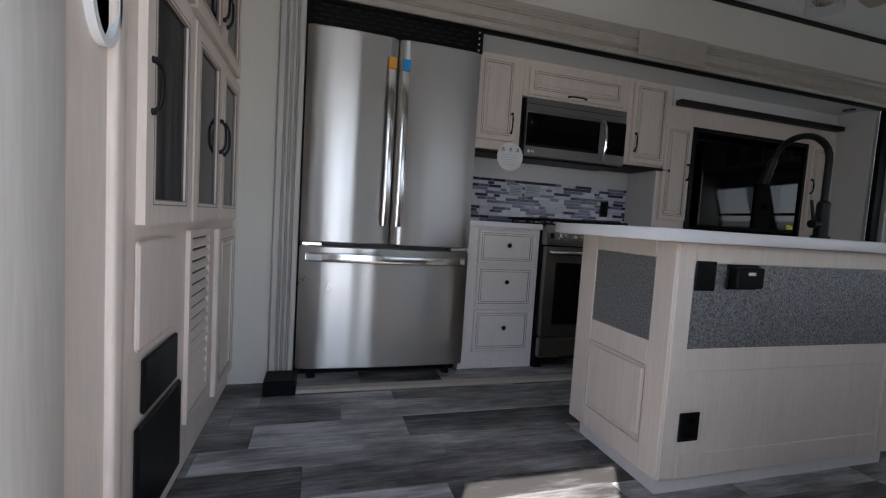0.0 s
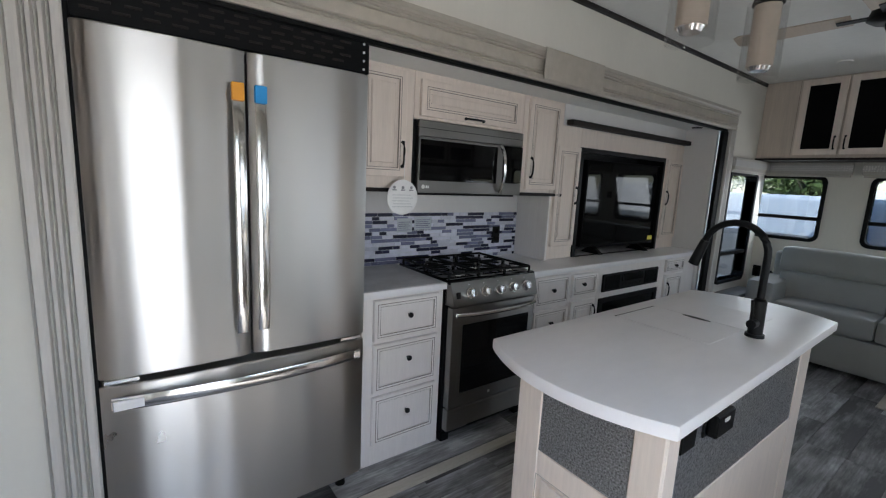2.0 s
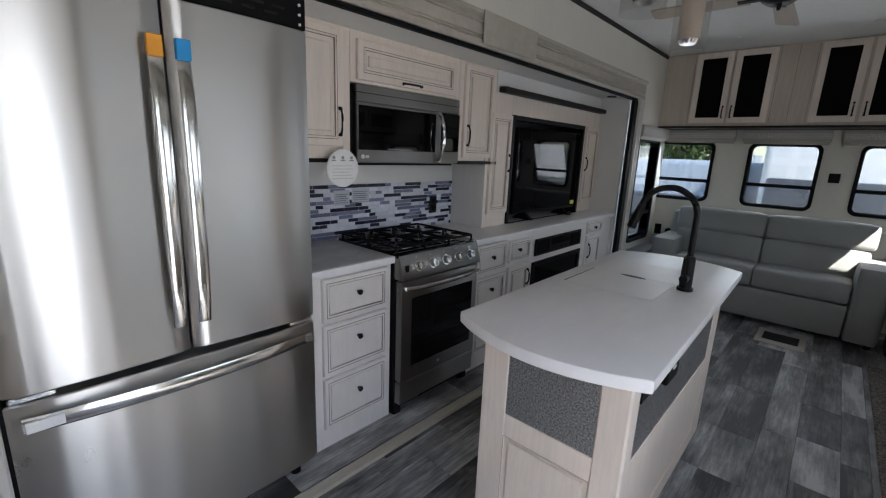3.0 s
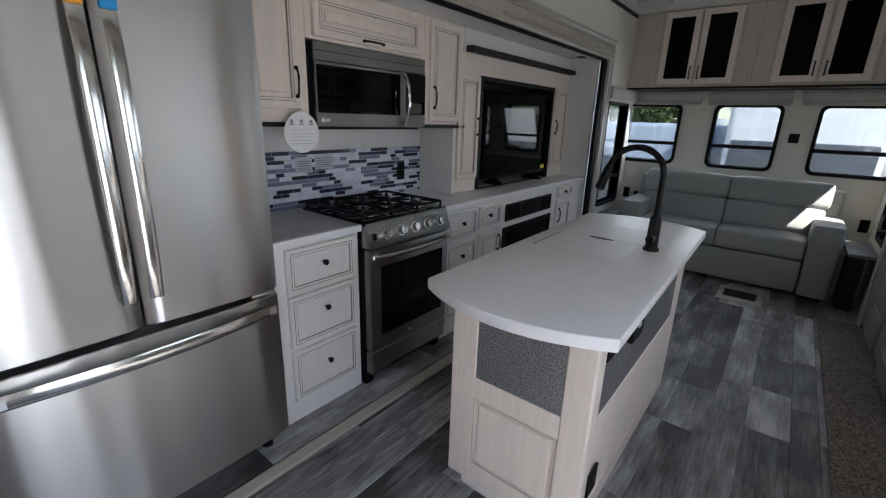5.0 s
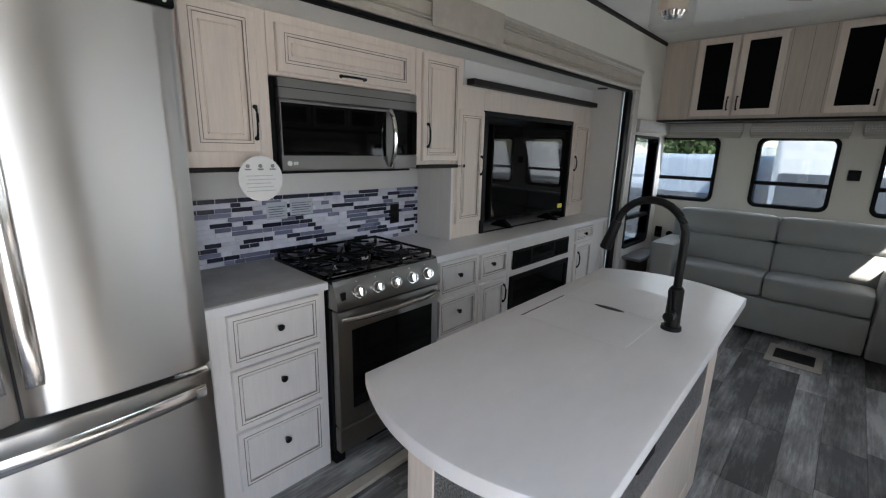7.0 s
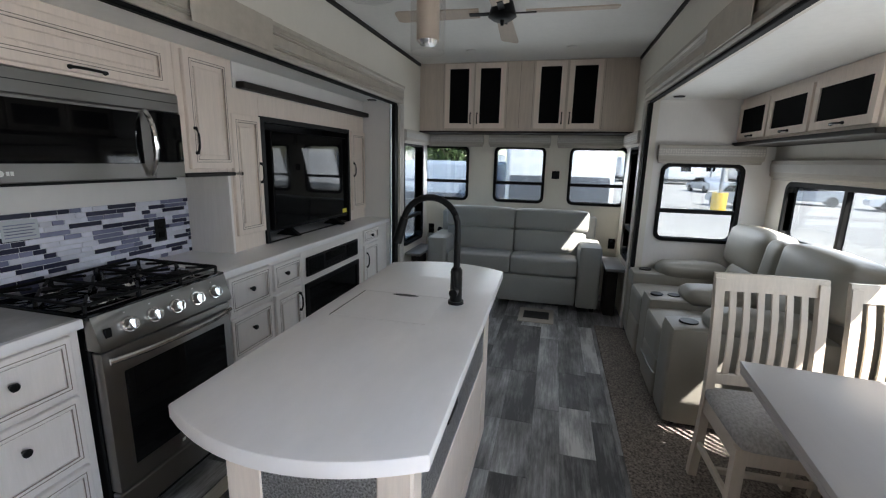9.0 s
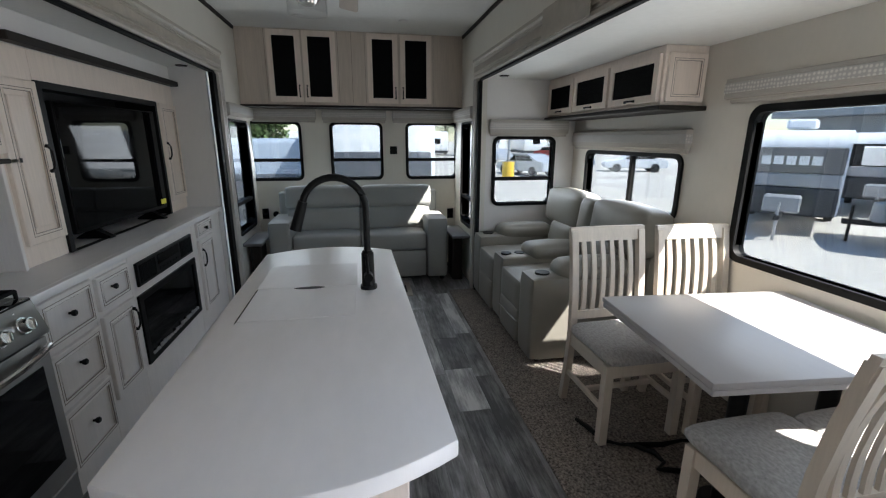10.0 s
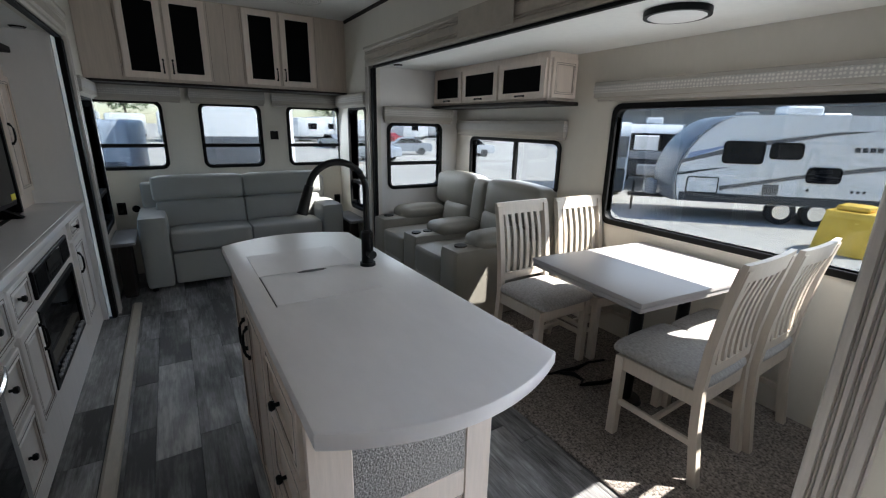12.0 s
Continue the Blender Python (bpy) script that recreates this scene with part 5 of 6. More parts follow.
def loveseat():
    t = thing("recliner_loveseat", 3.45, -0.35, 0.014, "taupe leatherette reclining loveseat with a cup-holder console", "loveseat")
    x0, x1, yf, yb = 2.70, 4.205, 0.115, -0.80
    for a, b in ((x0, x0 + 0.245), (x1 - 0.245, x1)):
        part("arm", cushion(a, b, yb + 0.12, yf - 0.005, 0.03, 0.60, 0.035, 0.006), love_fabric, t)
        part("arm_pad", cushion(a + 0.012, b - 0.012, -0.60, -0.085, 0.55, 0.685, 0.06, 0.02), love_fabric, t)
        c = part("cup_holder", rod(nb(), ((a + b) / 2, -0.0, 0.598), ((a + b) / 2, -0.0, 0.611), 0.05, 0.048, 20), black_plastic, t, "dark cup holder")
    part("console", cushion(3.33, 3.575, yb + 0.12, yf - 0.01, 0.05, 0.57, 0.03, 0.006), love_fabric, t)
    part("console_pad", cushion(3.325, 3.58, -0.58, -0.125, 0.53, 0.645, 0.05, 0.02), love_fabric, t)
    for y in (-0.075, 0.035):
        part("cup_holder", rod(nb(), (3.45, y, 0.568), (3.45, y, 0.580), 0.042, 0.040, 18), black_plastic, t, "dark cup holder")
    for a, b in ((x0 + 0.25, 3.325), (3.58, x1 - 0.25)):
        part("seat_cushion", cushion(a - 0.02, b + 0.02, -0.58, yf, 0.28, 0.515, 0.035, 0.012), love_fabric, t)
        part("footrest", cushion(a, b, yf - 0.09, yf + 0.004, 0.05, 0.30, 0.02, 0.006), love_fabric, t)
        part("lumbar_cushion", tilt(cushion(a - 0.02, b + 0.02, -0.74, -0.52, 0.44, 0.735, 0.05, 0.03), "X", (0, -0.62, 0.45), 8), love_fabric, t)
        part("head_cushion", tilt(cushion(a - (0.27 if a < 3 else 0.03), b + (0.03 if a < 3 else 0.24), -0.78, -0.545, 0.70, 1.01, 0.055, 0.028), "X", (0, -0.62, 0.45), 7), love_fabric, t)
    part("console_back", tilt(cushion(3.352, 3.552, -0.77, -0.55, 0.46, 0.995, 0.045, 0.014), "X", (0, -0.62, 0.45), 7), love_fabric, t)
    # Added chrome bar draws the light along the footrest's lower edge.
    part("recline_lever", tube(nb(), [(2.90, yf + 0.012, 0.235), (3.05, yf + 0.02, 0.228), (3.28, yf + 0.012, 0.22)], 0.006, 8), chrome, t, "thin bright bar for the lit lower edge of the footrest")
    part("base", box(nb(), x0 + 0.03, x1 - 0.03, yb, yf - 0.1, 0.03, 0.30, 0.02), love_fabric, t)
    part("back_shell", tilt(cushion(x0 - 0.02, x1 - 0.03, -0.83, -0.66, 0.28, 0.97, 0.07, 0.006), "X", (0, -0.74, 0.45), 3), love_fabric, t)
    for x in (x0 + 0.06, x1 - 0.06):
        for y in (yb + 0.18, yf - 0.08):
            part("foot", rod(nb(), (x, y, 0.014), (x, y, 0.04), 0.02), black_plastic, t)


loveseat()


def dinette_overhead():
    t = thing("overhead_cabinet", 3.43, -0.71, 1.64, "whitewashed overhead cabinet with three dark mesh doors", "cabinet")
    part("body", box(nb(), 2.645, 4.218, -0.858, -0.582, 1.645, SLIDE_CEIL - 0.002, 0.002), cabinet_wood, t)
    f = facing("+y", -0.582)
    for a0, a1 in ((2.665, 3.175), (3.205, 3.70), (3.725, 4.19)):
        d = door(t, f, a0, a1, 1.665, 1.93, rail=0.045, insert=dark_mesh, lines=False)
        bar_handle(d, f, -(a0 + a1) / 2, 1.685, 0.10, False, 0.018)
    door(t, facing("-x", 2.645), -0.845, -0.60, 1.665, 1.93, rail=0.04, raised=False, name="end_panel")
    part("light_rail", box(nb(), 2.60, 4.218, -0.858, -0.545, 1.618, 1.6445, 0.004), dark_wood, t, "dark bottom shelf edge")


dinette_overhead()


def chair():
    """A slat-back dining chair; it faces +x, its seat centre over the origin."""
    t = thing("dining_chair", 0, 0, 0, "whitewashed slat-back dining chair with a tweed seat", "chair", "chairs round the dinette table")
    w = 0.195
    part("seat", cushion(-0.19, 0.225, -0.215, 0.215, 0.425, 0.485, 0.03, 0.014, 6), seat_fabric, t, "padded grey tweed seat")
    a = nb()
    box(a, 0.165, 0.188, -w + 0.02, w - 0.02, 0.355, 0.425, 0.003)
    box(a, -0.185, -0.163, -w + 0.02, w - 0.02, 0.355, 0.425, 0.003)
    for s in (-1, 1):
        box(a, -0.18, 0.18, s * w - 0.011, s * w + 0.011, 0.355, 0.425, 0.003)
    part("seat_frame", a, chair_wood, t)
    for s in (-1, 1):
        part("leg", prism(nb(), [(0.155, s * w - 0.02), (0.195, s * w - 0.02), (0.195, s * w + 0.02), (0.155, s * w + 0.02)], 0.0, 0.425, 0.003, 1), chair_wood, t)
        rows = [(-0.225, 0.0), (-0.19, 0.25), (-0.178, 0.43), (-0.188, 0.62), (-0.212, 0.80), (-0.245, 0.97)]
        bm = nb()
        prev = None
        for x, z in rows:
            q = [bm.verts.new(c) for c in ((x - 0.018, s * w - 0.018, z), (x + 0.018, s * w - 0.018, z), (x + 0.018, s * w + 0.018, z), (x - 0.018, s * w + 0.018, z))]
            if prev:
                for k in range(4):
                    bm.faces.new((prev[k], prev[(k + 1) % 4], q[(k + 1) % 4], q[k]))
            else:
                bm.faces.new(q)
            prev = q
        bm.faces.new(prev)
        part("back_post", bm, chair_wood, t)
        part("stretcher", box(nb(), -0.19, 0.16, s * w - 0.009, s * w + 0.009, 0.17, 0.20, 0.003), chair_wood, t)
    part("stretcher", box(nb(), -0.02, 0.0, -w + 0.01, w - 0.01, 0.172, 0.198, 0.003), chair_wood, t)

    def bowed(y0, y1, z0, z1, x_at, th=0.022, bow=0.012):
        bm = nb()
        n = 8
        prev = None
        for k in range(n + 1):
            s = k / n
            y = y0 + (y1 - y0) * s
            o = -bow * (1 - (2 * s - 1) ** 2)
            q = [bm.verts.new(c) for c in ((x_at(z0) + o, y, z0), (x_at(z0) + o + th, y, z0), (x_at(z1) + o + th, y, z1), (x_at(z1) + o, y, z1))]
            if prev:
                for i in range(4):
                    bm.faces.new((prev[i], prev[(i + 1) % 4], q[(i + 1) % 4], q[i]))
            else:
                bm.faces.new(q)
            prev = q
        bm.faces.new(prev)
        return bm

    def back_x(z):
        for (xa, za), (xb, zb) in zip([(-0.178, 0.43), (-0.188, 0.62), (-0.212, 0.80)], [(-0.188, 0.62), (-0.212, 0.80), (-0.251, 1.0)]):
            if z <= zb + 1e-6:
                return xa + (xb - xa) * (z - za) / (zb - za) - 0.011
        return -0.262
    part("top_rail", bowed(-w - 0.02, w + 0.02, 0.915, 0.99, back_x), chair_wood, t)
    part("lower_rail", bowed(-w + 0.018, w - 0.018, 0.50, 0.545, back_x, 0.02, 0.006), chair_wood, t)
    for k in range(6):
        y = -0.135 + 0.054 * k
        bm = nb()
        prev = None
        for i in range(8):
            z = 0.543 + (0.918 - 0.543) * i / 7
            x = back_x(z) - 0.004 + 0.012 * math.sin(math.pi * i / 7)
            q = [bm.verts.new(c) for c in ((x, y - 0.0125, z), (x + 0.012, y - 0.0125, z), (x + 0.012, y + 0.0125, z), (x, y + 0.0125, z))]
            if prev:
                for j in range(4):
                    bm.faces.new((prev[j], prev[(j + 1) % 4], q[(j + 1) % 4], q[j]))
            else:
                bm.faces.new(q)
            prev = q
        bm.faces.new(prev)
        part("slat", bm, chair_wood, t)
    return t


c1 = chair()
copy_thing(c1, pose(2.07, -0.625, 0.014, 0, 0, 178))
copy_thing(c1, pose(1.20, -0.148, 0.014, 0, 0, 2))
copy_thing(c1, pose(1.185, -0.575, 0.014, 0, 0, 2))
c1.matrix_basis = pose(2.10, -0.148, 0.014, 0, 0, 181)


def dinette_table():
    t = thing("dinette_table", 1.73, -0.38, 0.014, "whitewashed dinette table on two black legs", "table")
    m = pose(1.597, -0.362, 0, 0, 0, -5)
    def at(bm):
        bmesh.ops.transform(bm, matrix=m, verts=bm.verts)
        return bm
    part("tabletop", at(box(nb(), -0.37, 0.37, -0.455, 0.455, 0.722, 0.746, 0.004, 2)), table_wood, t)
    part("edge_band", at(box(nb(), -0.366, 0.366, -0.451, 0.451, 0.697, 0.7215, 0.004)), table_wood, t)
    for s in (-1, 1):
        l = part("leg", at(rod(nb(), (-0.10, -0.08 + s * 0.19, 0.03), (-0.10, -0.08 + s * 0.19, 0.697), 0.032, n=20)), black_matte, t, "black tubular leg")
        part("foot_plate", at(rod(nb(), (-0.10, -0.08 + s * 0.19, 0.014), (-0.10, -0.08 + s * 0.19, 0.032), 0.085, 0.075, 24)), black_matte, l)


dinette_table()
for pts in ([(2.10, 0.08), (2.02, 0.055), (1.93, 0.03), (1.88, -0.04), (1.86, -0.12), (1.85, -0.24), (1.855, -0.35), (1.82, -0.46)], [(1.86, -0.10), (1.80, -0.16), (1.74, -0.17), (1.705, -0.11), (1.69, -0.15), (1.66, -0.26), (1.64, -0.38)]):
    solid("strap", tube(nb(), [(x, y, 0.028 + 0.005 * math.sin(k * 2.1)) for k, (x, y) in enumerate(pts)], [0.010 + 0.004 * math.sin(k * 1.7) for k in range(len(pts))], 8), black_plastic, "black strap lying on the carpet under the table", "strap", "straps on the carpet")


# ---- lamps and fan ----
def pendant(x, y, z):
    t = thing("pendant_lamp", x, y, z, "glass pendant lamp with a tan inner shade", "pendant lamp", "pendants over the island")
    part("canopy", rod(nb(), (x, y, CEIL - 0.03), (x, y, CEIL - 0.001), 0.06, 0.065, 24), black_matte, t)
    for k in range(3):
        a = k * 2.094
        part("cord", rod(nb(), (x + 0.012 * math.cos(a), y + 0.012 * math.sin(a), CEIL - 0.03), (x + 0.035 * math.cos(a), y + 0.035 * math.sin(a), z + 0.29), 0.002, n=6), black_matte, t)
    part("cap", rod(nb(), (x, y, z + 0.265), (x, y, z + 0.293), 0.052, 0.045, 24), black_matte, t)
    part("inner_shade", rod(nb(), (x, y, z + 0.045), (x, y, z + 0.262), 0.043, 0.043, 28), blade_wood, t, "tan inner shade")
    part("bulb_base", rod(nb(), (x, y, z + 0.03), (x, y, z + 0.045), 0.03, 0.038, 20), chrome, t)
    g = nb()
    n = 32
    for r in (0.066, 0.063):
        bmesh.ops.create_cone(g, cap_ends=False, segments=n, radius1=r, radius2=r, depth=0.27, matrix=Matrix.Translation((x, y, z + 0.135)))
    part("glass_cylinder", g, lamp_glass, t, "clear seeded glass cylinder")


pendant(1.36, 1.27, 1.86)
pendant(1.95, 1.29, 1.86)


def ceiling_fan():
    x, y, z = 3.06, 1.16, 2.29
    t = thing("ceiling_fan", x, y, z, "ceiling fan with dark motor and pale wood blades", "ceiling fan")
    part("rod", rod(nb(), (x, y, z + 0.10), (x, y, CEIL - 0.001), 0.016), black_matte, t)
    part("canopy", rod(nb(), (x, y, CEIL - 0.045), (x, y, CEIL - 0.0015), 0.055, 0.075, 24), black_matte, t)
    m = rod(nb(), (x, y, z + 0.02), (x, y, z + 0.10), 0.085, 0.06, 28)
    rod(m, (x, y, z), (x, y, z + 0.02), 0.055, 0.085, 28)
    rod(m, (x, y, z - 0.03), (x, y, z), 0.008, 0.014, 12)
    part("motor", m, black_matte, t)
    for k in range(4):
        a = radians(-88 + 90 * k)
        mm = Matrix.Translation((x, y, z + 0.045)) @ Matrix.Rotation(a, 4, "Z") @ Matrix.Rotation(radians(10), 4, "X")
        bm = prism(nb(), [(0.14, -0.05), (0.63, -0.065), (0.66, -0.05), (0.66, 0.05), (0.63, 0.065), (0.14, 0.05)], -0.004, 0.004)
        bmesh.ops.transform(bm, matrix=mm, verts=bm.verts)
        bl = part("blade", bm, blade_wood, t)
        bm = box(nb(), 0.06, 0.20, -0.018, 0.018, -0.011, -0.005, 0.002)
        bmesh.ops.transform(bm, matrix=mm, verts=bm.verts)
        part("bracket", bm, black_matte, bl)


ceiling_fan()
lamp = thing("ceiling_light", 1.56, -0.27, SLIDE_CEIL - 0.03, "round flush ceiling light with a black rim, unlit", "ceiling light")
part("rim", rod(nb(), (1.56, -0.27, SLIDE_CEIL - 0.028), (1.56, -0.27, SLIDE_CEIL - 0.001), 0.14, 0.14, 48), black_plastic, lamp)
part("diffuser", rod(nb(), (1.56, -0.27, SLIDE_CEIL - 0.031), (1.56, -0.27, SLIDE_CEIL - 0.0275), 0.115, 0.122, 48), white_plastic, lamp, "white diffuser")
for x, y, z in ((4.02, -0.08, SLIDE_CEIL), (4.0, 2.42, SLIDE_CEIL)):
    p = thing("puck_light", x, y, z - 0.008, "small dark recessed puck light, unlit", "puck light", "puck lights in the slide-outs")
    part("bezel", rod(nb(), (x, y, z - 0.008), (x, y, z - 0.0005), 0.036, 0.042, 24), dark_wood, p)
    part("lens", rod(nb(), (x, y, z - 0.010), (x, y, z - 0.0075), 0.024, 0.028, 20), grey_print, p)
for x, y in ((4.45, 1.62), (4.45, 0.72)):
    p = thing("puck_light", x, y, CEIL - 0.008, "small white puck light on the main ceiling, unlit", "puck light", "puck lights on the main ceiling")
    part("bezel", rod(nb(), (x, y, CEIL - 0.010), (x, y, CEIL - 0.0005), 0.045, 0.05, 24), white_plastic, p)


# ---- outside ----
GROUND = -0.95
g = nb()
bmesh.ops.create_grid(g, x_segments=60, y_segments=60, size=400, matrix=Matrix.Translation((0, 0, GROUND)))
solid("ground", g, concrete, "sunlit pale concrete lot reaching the horizon", "ground", kind="structure")


g = nb()
for a, b, c, d in ((14, 70, 9, 60), (-60, 14, 14, 60)):
    bmesh.ops.create_grid(g, x_segments=12, y_segments=12, size=0.5, matrix=Matrix.Translation(((a + b) / 2, (c + d) / 2, GROUND + 0.012)) @ Matrix.Diagonal((b - a, d - c, 1, 1)))
grass_mat = material("dry_grass", (0.16, 0.19, 0.06), 0.95, vary=0.2, scale=0.6, bump=0.8, bump_scale=30, fine=0.3, spec=0.1)
solid("grass", g, grass_mat, "sunlit yellow-green grass beyond the lot", "grass", kind="structure")


def wheel(t, x, y, z, r, w=0.2, axis="y"):
    d = Vector((0, w, 0)) if axis == "y" else Vector((w, 0, 0))
    c = Vector((x, y, z))
    ty = part("wheel", rod(nb(), c - d / 2, c + d / 2, r, r, 28), rubber, t, "black tyre")
    part("rim", rod(nb(), c - d * 0.52, c + d * 0.52, r * 0.62, r * 0.6, 20), chrome, ty, "alloy rim")


def travel_trailer(x, y, turn, label, detail=True):
    """A travel trailer whose wheels stand over (x, y) on its near side; the nose points along turn, the near side faces its left."""
    t = thing("travel_trailer", 0, 0, GROUND, label, "travel trailer", "trailers on the lot")
    wide = 2.4
    front = [(3.50, -0.43), (3.58, -0.05), (3.60, 0.20), (3.57, 0.48), (3.49, 0.75), (3.37, 1.02), (3.21, 1.26), (3.05, 1.45), (2.87, 1.61), (2.72, 1.72), (2.55, 1.81), (2.30, 1.88)]
    out = front + [(1.9, 1.90), (-3.35, 1.93), (-3.45, 1.85), (-3.45, -0.43)]
    bm = nb()
    profile_bar(bm, [(a, c) for a, c in out], 1, -wide, 0)
    part("body", bm, gelcoat, t, "white gelcoat body")
    bm = nb()
    cap = [(a + 0.05, c) for a, c in front]
    rows = []
    for k in range(13):
        q = k / 12
        bulge = 0.16 * (1 - abs(2 * q - 1) ** 2.6)
        rows.append([bm.verts.new((a + bulge * (0.3 + 0.7 * max(0.0, 1 - abs(c - 0.3) / 1.8)), -0.01 - (wide - 0.02) * q, c)) for a, c in cap])
    for r0, r1 in zip(rows, rows[1:]):
        for k in range(len(cap) - 1):
            bm.faces.new((r0[k], r0[k + 1], r1[k + 1], r1[k]))
    bmesh.ops.solidify(bm, geom=bm.faces[:], thickness=0.04)
    part("front_cap", bm, silver_cap, t, "glossy silver front cap")
    part("skirt", box(nb(), -3.3, 3.45, -wide + 0.05, 0.012, -0.43, -0.17, 0.02), skirt_grey, t, "dark lower skirt")

    def flat(name, pts, mat, o=0.01, text=""):
        bm = nb()
        profile_bar(bm, pts, 1, 0.001, o)
        return part(name, bm, mat, t, text)
    flat("cap_edge", [(a - 0.012, c) for a, c in front] + [(a - 0.035, c) for a, c in front[::-1]], skirt_grey, 0.012)
    for s in (0.02, 0.85):
        wheel(t, s, -0.12, GROUND + 0.35, 0.35)
    for pts, mat in (
            ([(3.56, 0.60), (2.5, 0.89), (1.63, 1.12), (0.09, 1.42), (-0.71, 1.53), (-2.2, 1.56), (-0.71, 1.545), (0.09, 1.50), (1.63, 1.24), (2.5, 1.02), (3.53, 0.70)], stripe_grey),
            ([(3.55, 0.27), (2.9, 0.42), (2.28, 0.55), (2.9, 0.47), (3.55, 0.35)], skirt_grey),
            ([(2.45, -0.10), (1.43, 0.13), (0.46, 0.33), (-1.06, 0.56), (-2.4, 0.78), (-1.03, 0.68), (0.46, 0.43), (1.43, 0.23), (2.45, 0.02)], stripe_grey),
            ([(3.40, 0.72), (2.55, 1.04), (2.2, 1.14), (2.55, 1.10), (3.33, 0.90)], blue_stripe)):
        flat("stripe", pts, mat, 0.008, "tapering swoosh stripe")
    part("tongue", box(nb(), 3.4, 4.6, -wide / 2 - 0.08, -wide / 2 + 0.08, -0.52, -0.40), rubber, t, "black tow tongue")
    part("jack", rod(nb(), (4.45, -wide / 2, GROUND), (4.45, -wide / 2, -0.05), 0.035), black_matte, t)
    for k in (-1, 1):
        part("gas_bottle", rod(nb(), (3.95, -wide / 2 + 0.17 * k, -0.40), (3.95, -wide / 2 + 0.17 * k, 0.02), 0.15, 0.13, 16), gelcoat_grey, t)
    part("roof_unit", box(nb(), 0.0, 0.9, -1.55, -0.85, 1.93, 2.18, 0.06), gelcoat, t, "white roof air conditioner")
    part("roof_vent", box(nb(), 1.5, 1.95, -1.4, -0.95, 1.90, 2.02, 0.03), gelcoat_grey, t)
    if detail:
        for a, b, c, d in ((1.57, 2.50, 0.67, 1.21), (0.69, 1.40, 0.82, 1.19), (-0.27, 0.45, 0.23, 0.59)):
            w = part("window", ring(nb(), 1, 0.001, 0.03, rounded(a - 0.03, b + 0.03, c - 0.03, d + 0.03, 0.11, 4), rounded(a, b, c, d, 0.08, 4)), black_plastic, t)
            part("pane", box(nb(), a, b, 0.002, 0.014, c, d), smoke_glass, w, "dark glass")
        part("hatch", ring(nb(), 1, 0.001, 0.014, rounded(2.49, 3.30, -0.19, 0.26, 0.05, 3), rounded(2.52, 3.27, -0.16, 0.23, 0.04, 3)), black_plastic, t, "black seal of a storage hatch")
        part("heater_vent", box(nb(), 1.05, 1.42, 0.002, 0.014, -0.16, 0.12), stripe_grey, t)
        for k in range(4):
            part("badge_bar", box(nb(), -0.56 - 0.16 * k, -0.44 - 0.16 * k, 0.001, 0.012, 1.02, 1.14), skirt_grey, t, "dark brand lettering drawn as bars")
        for s in (0.38, -0.62, -0.75, -0.88):
            part("port", rod(nb(), (s, 0.001, 0.02), (s, 0.014, 0.02), 0.04, n=14), skirt_grey, t)
    t.matrix_basis = pose(x, y, 0, 0, 0, turn) @ t.matrix_basis
    return t


silver_cap = material("silver_gelcoat", (0.50, 0.52, 0.55), 0.22, 0.3, vary=0.03, scale=1)
blue_stripe = material("blue_fade_stripe", (0.30, 0.38, 0.58), 0.35, vary=0.03, scale=1)
travel_trailer(4.63, -12.73, 44.2, "white travel trailer with grey swoosh stripes")
travel_trailer(5.6, -18.2, 44.2, "white travel trailer parked behind another", False)
travel_trailer(6.5, -24.0, 44.2, "white travel trailer in the second row", False)
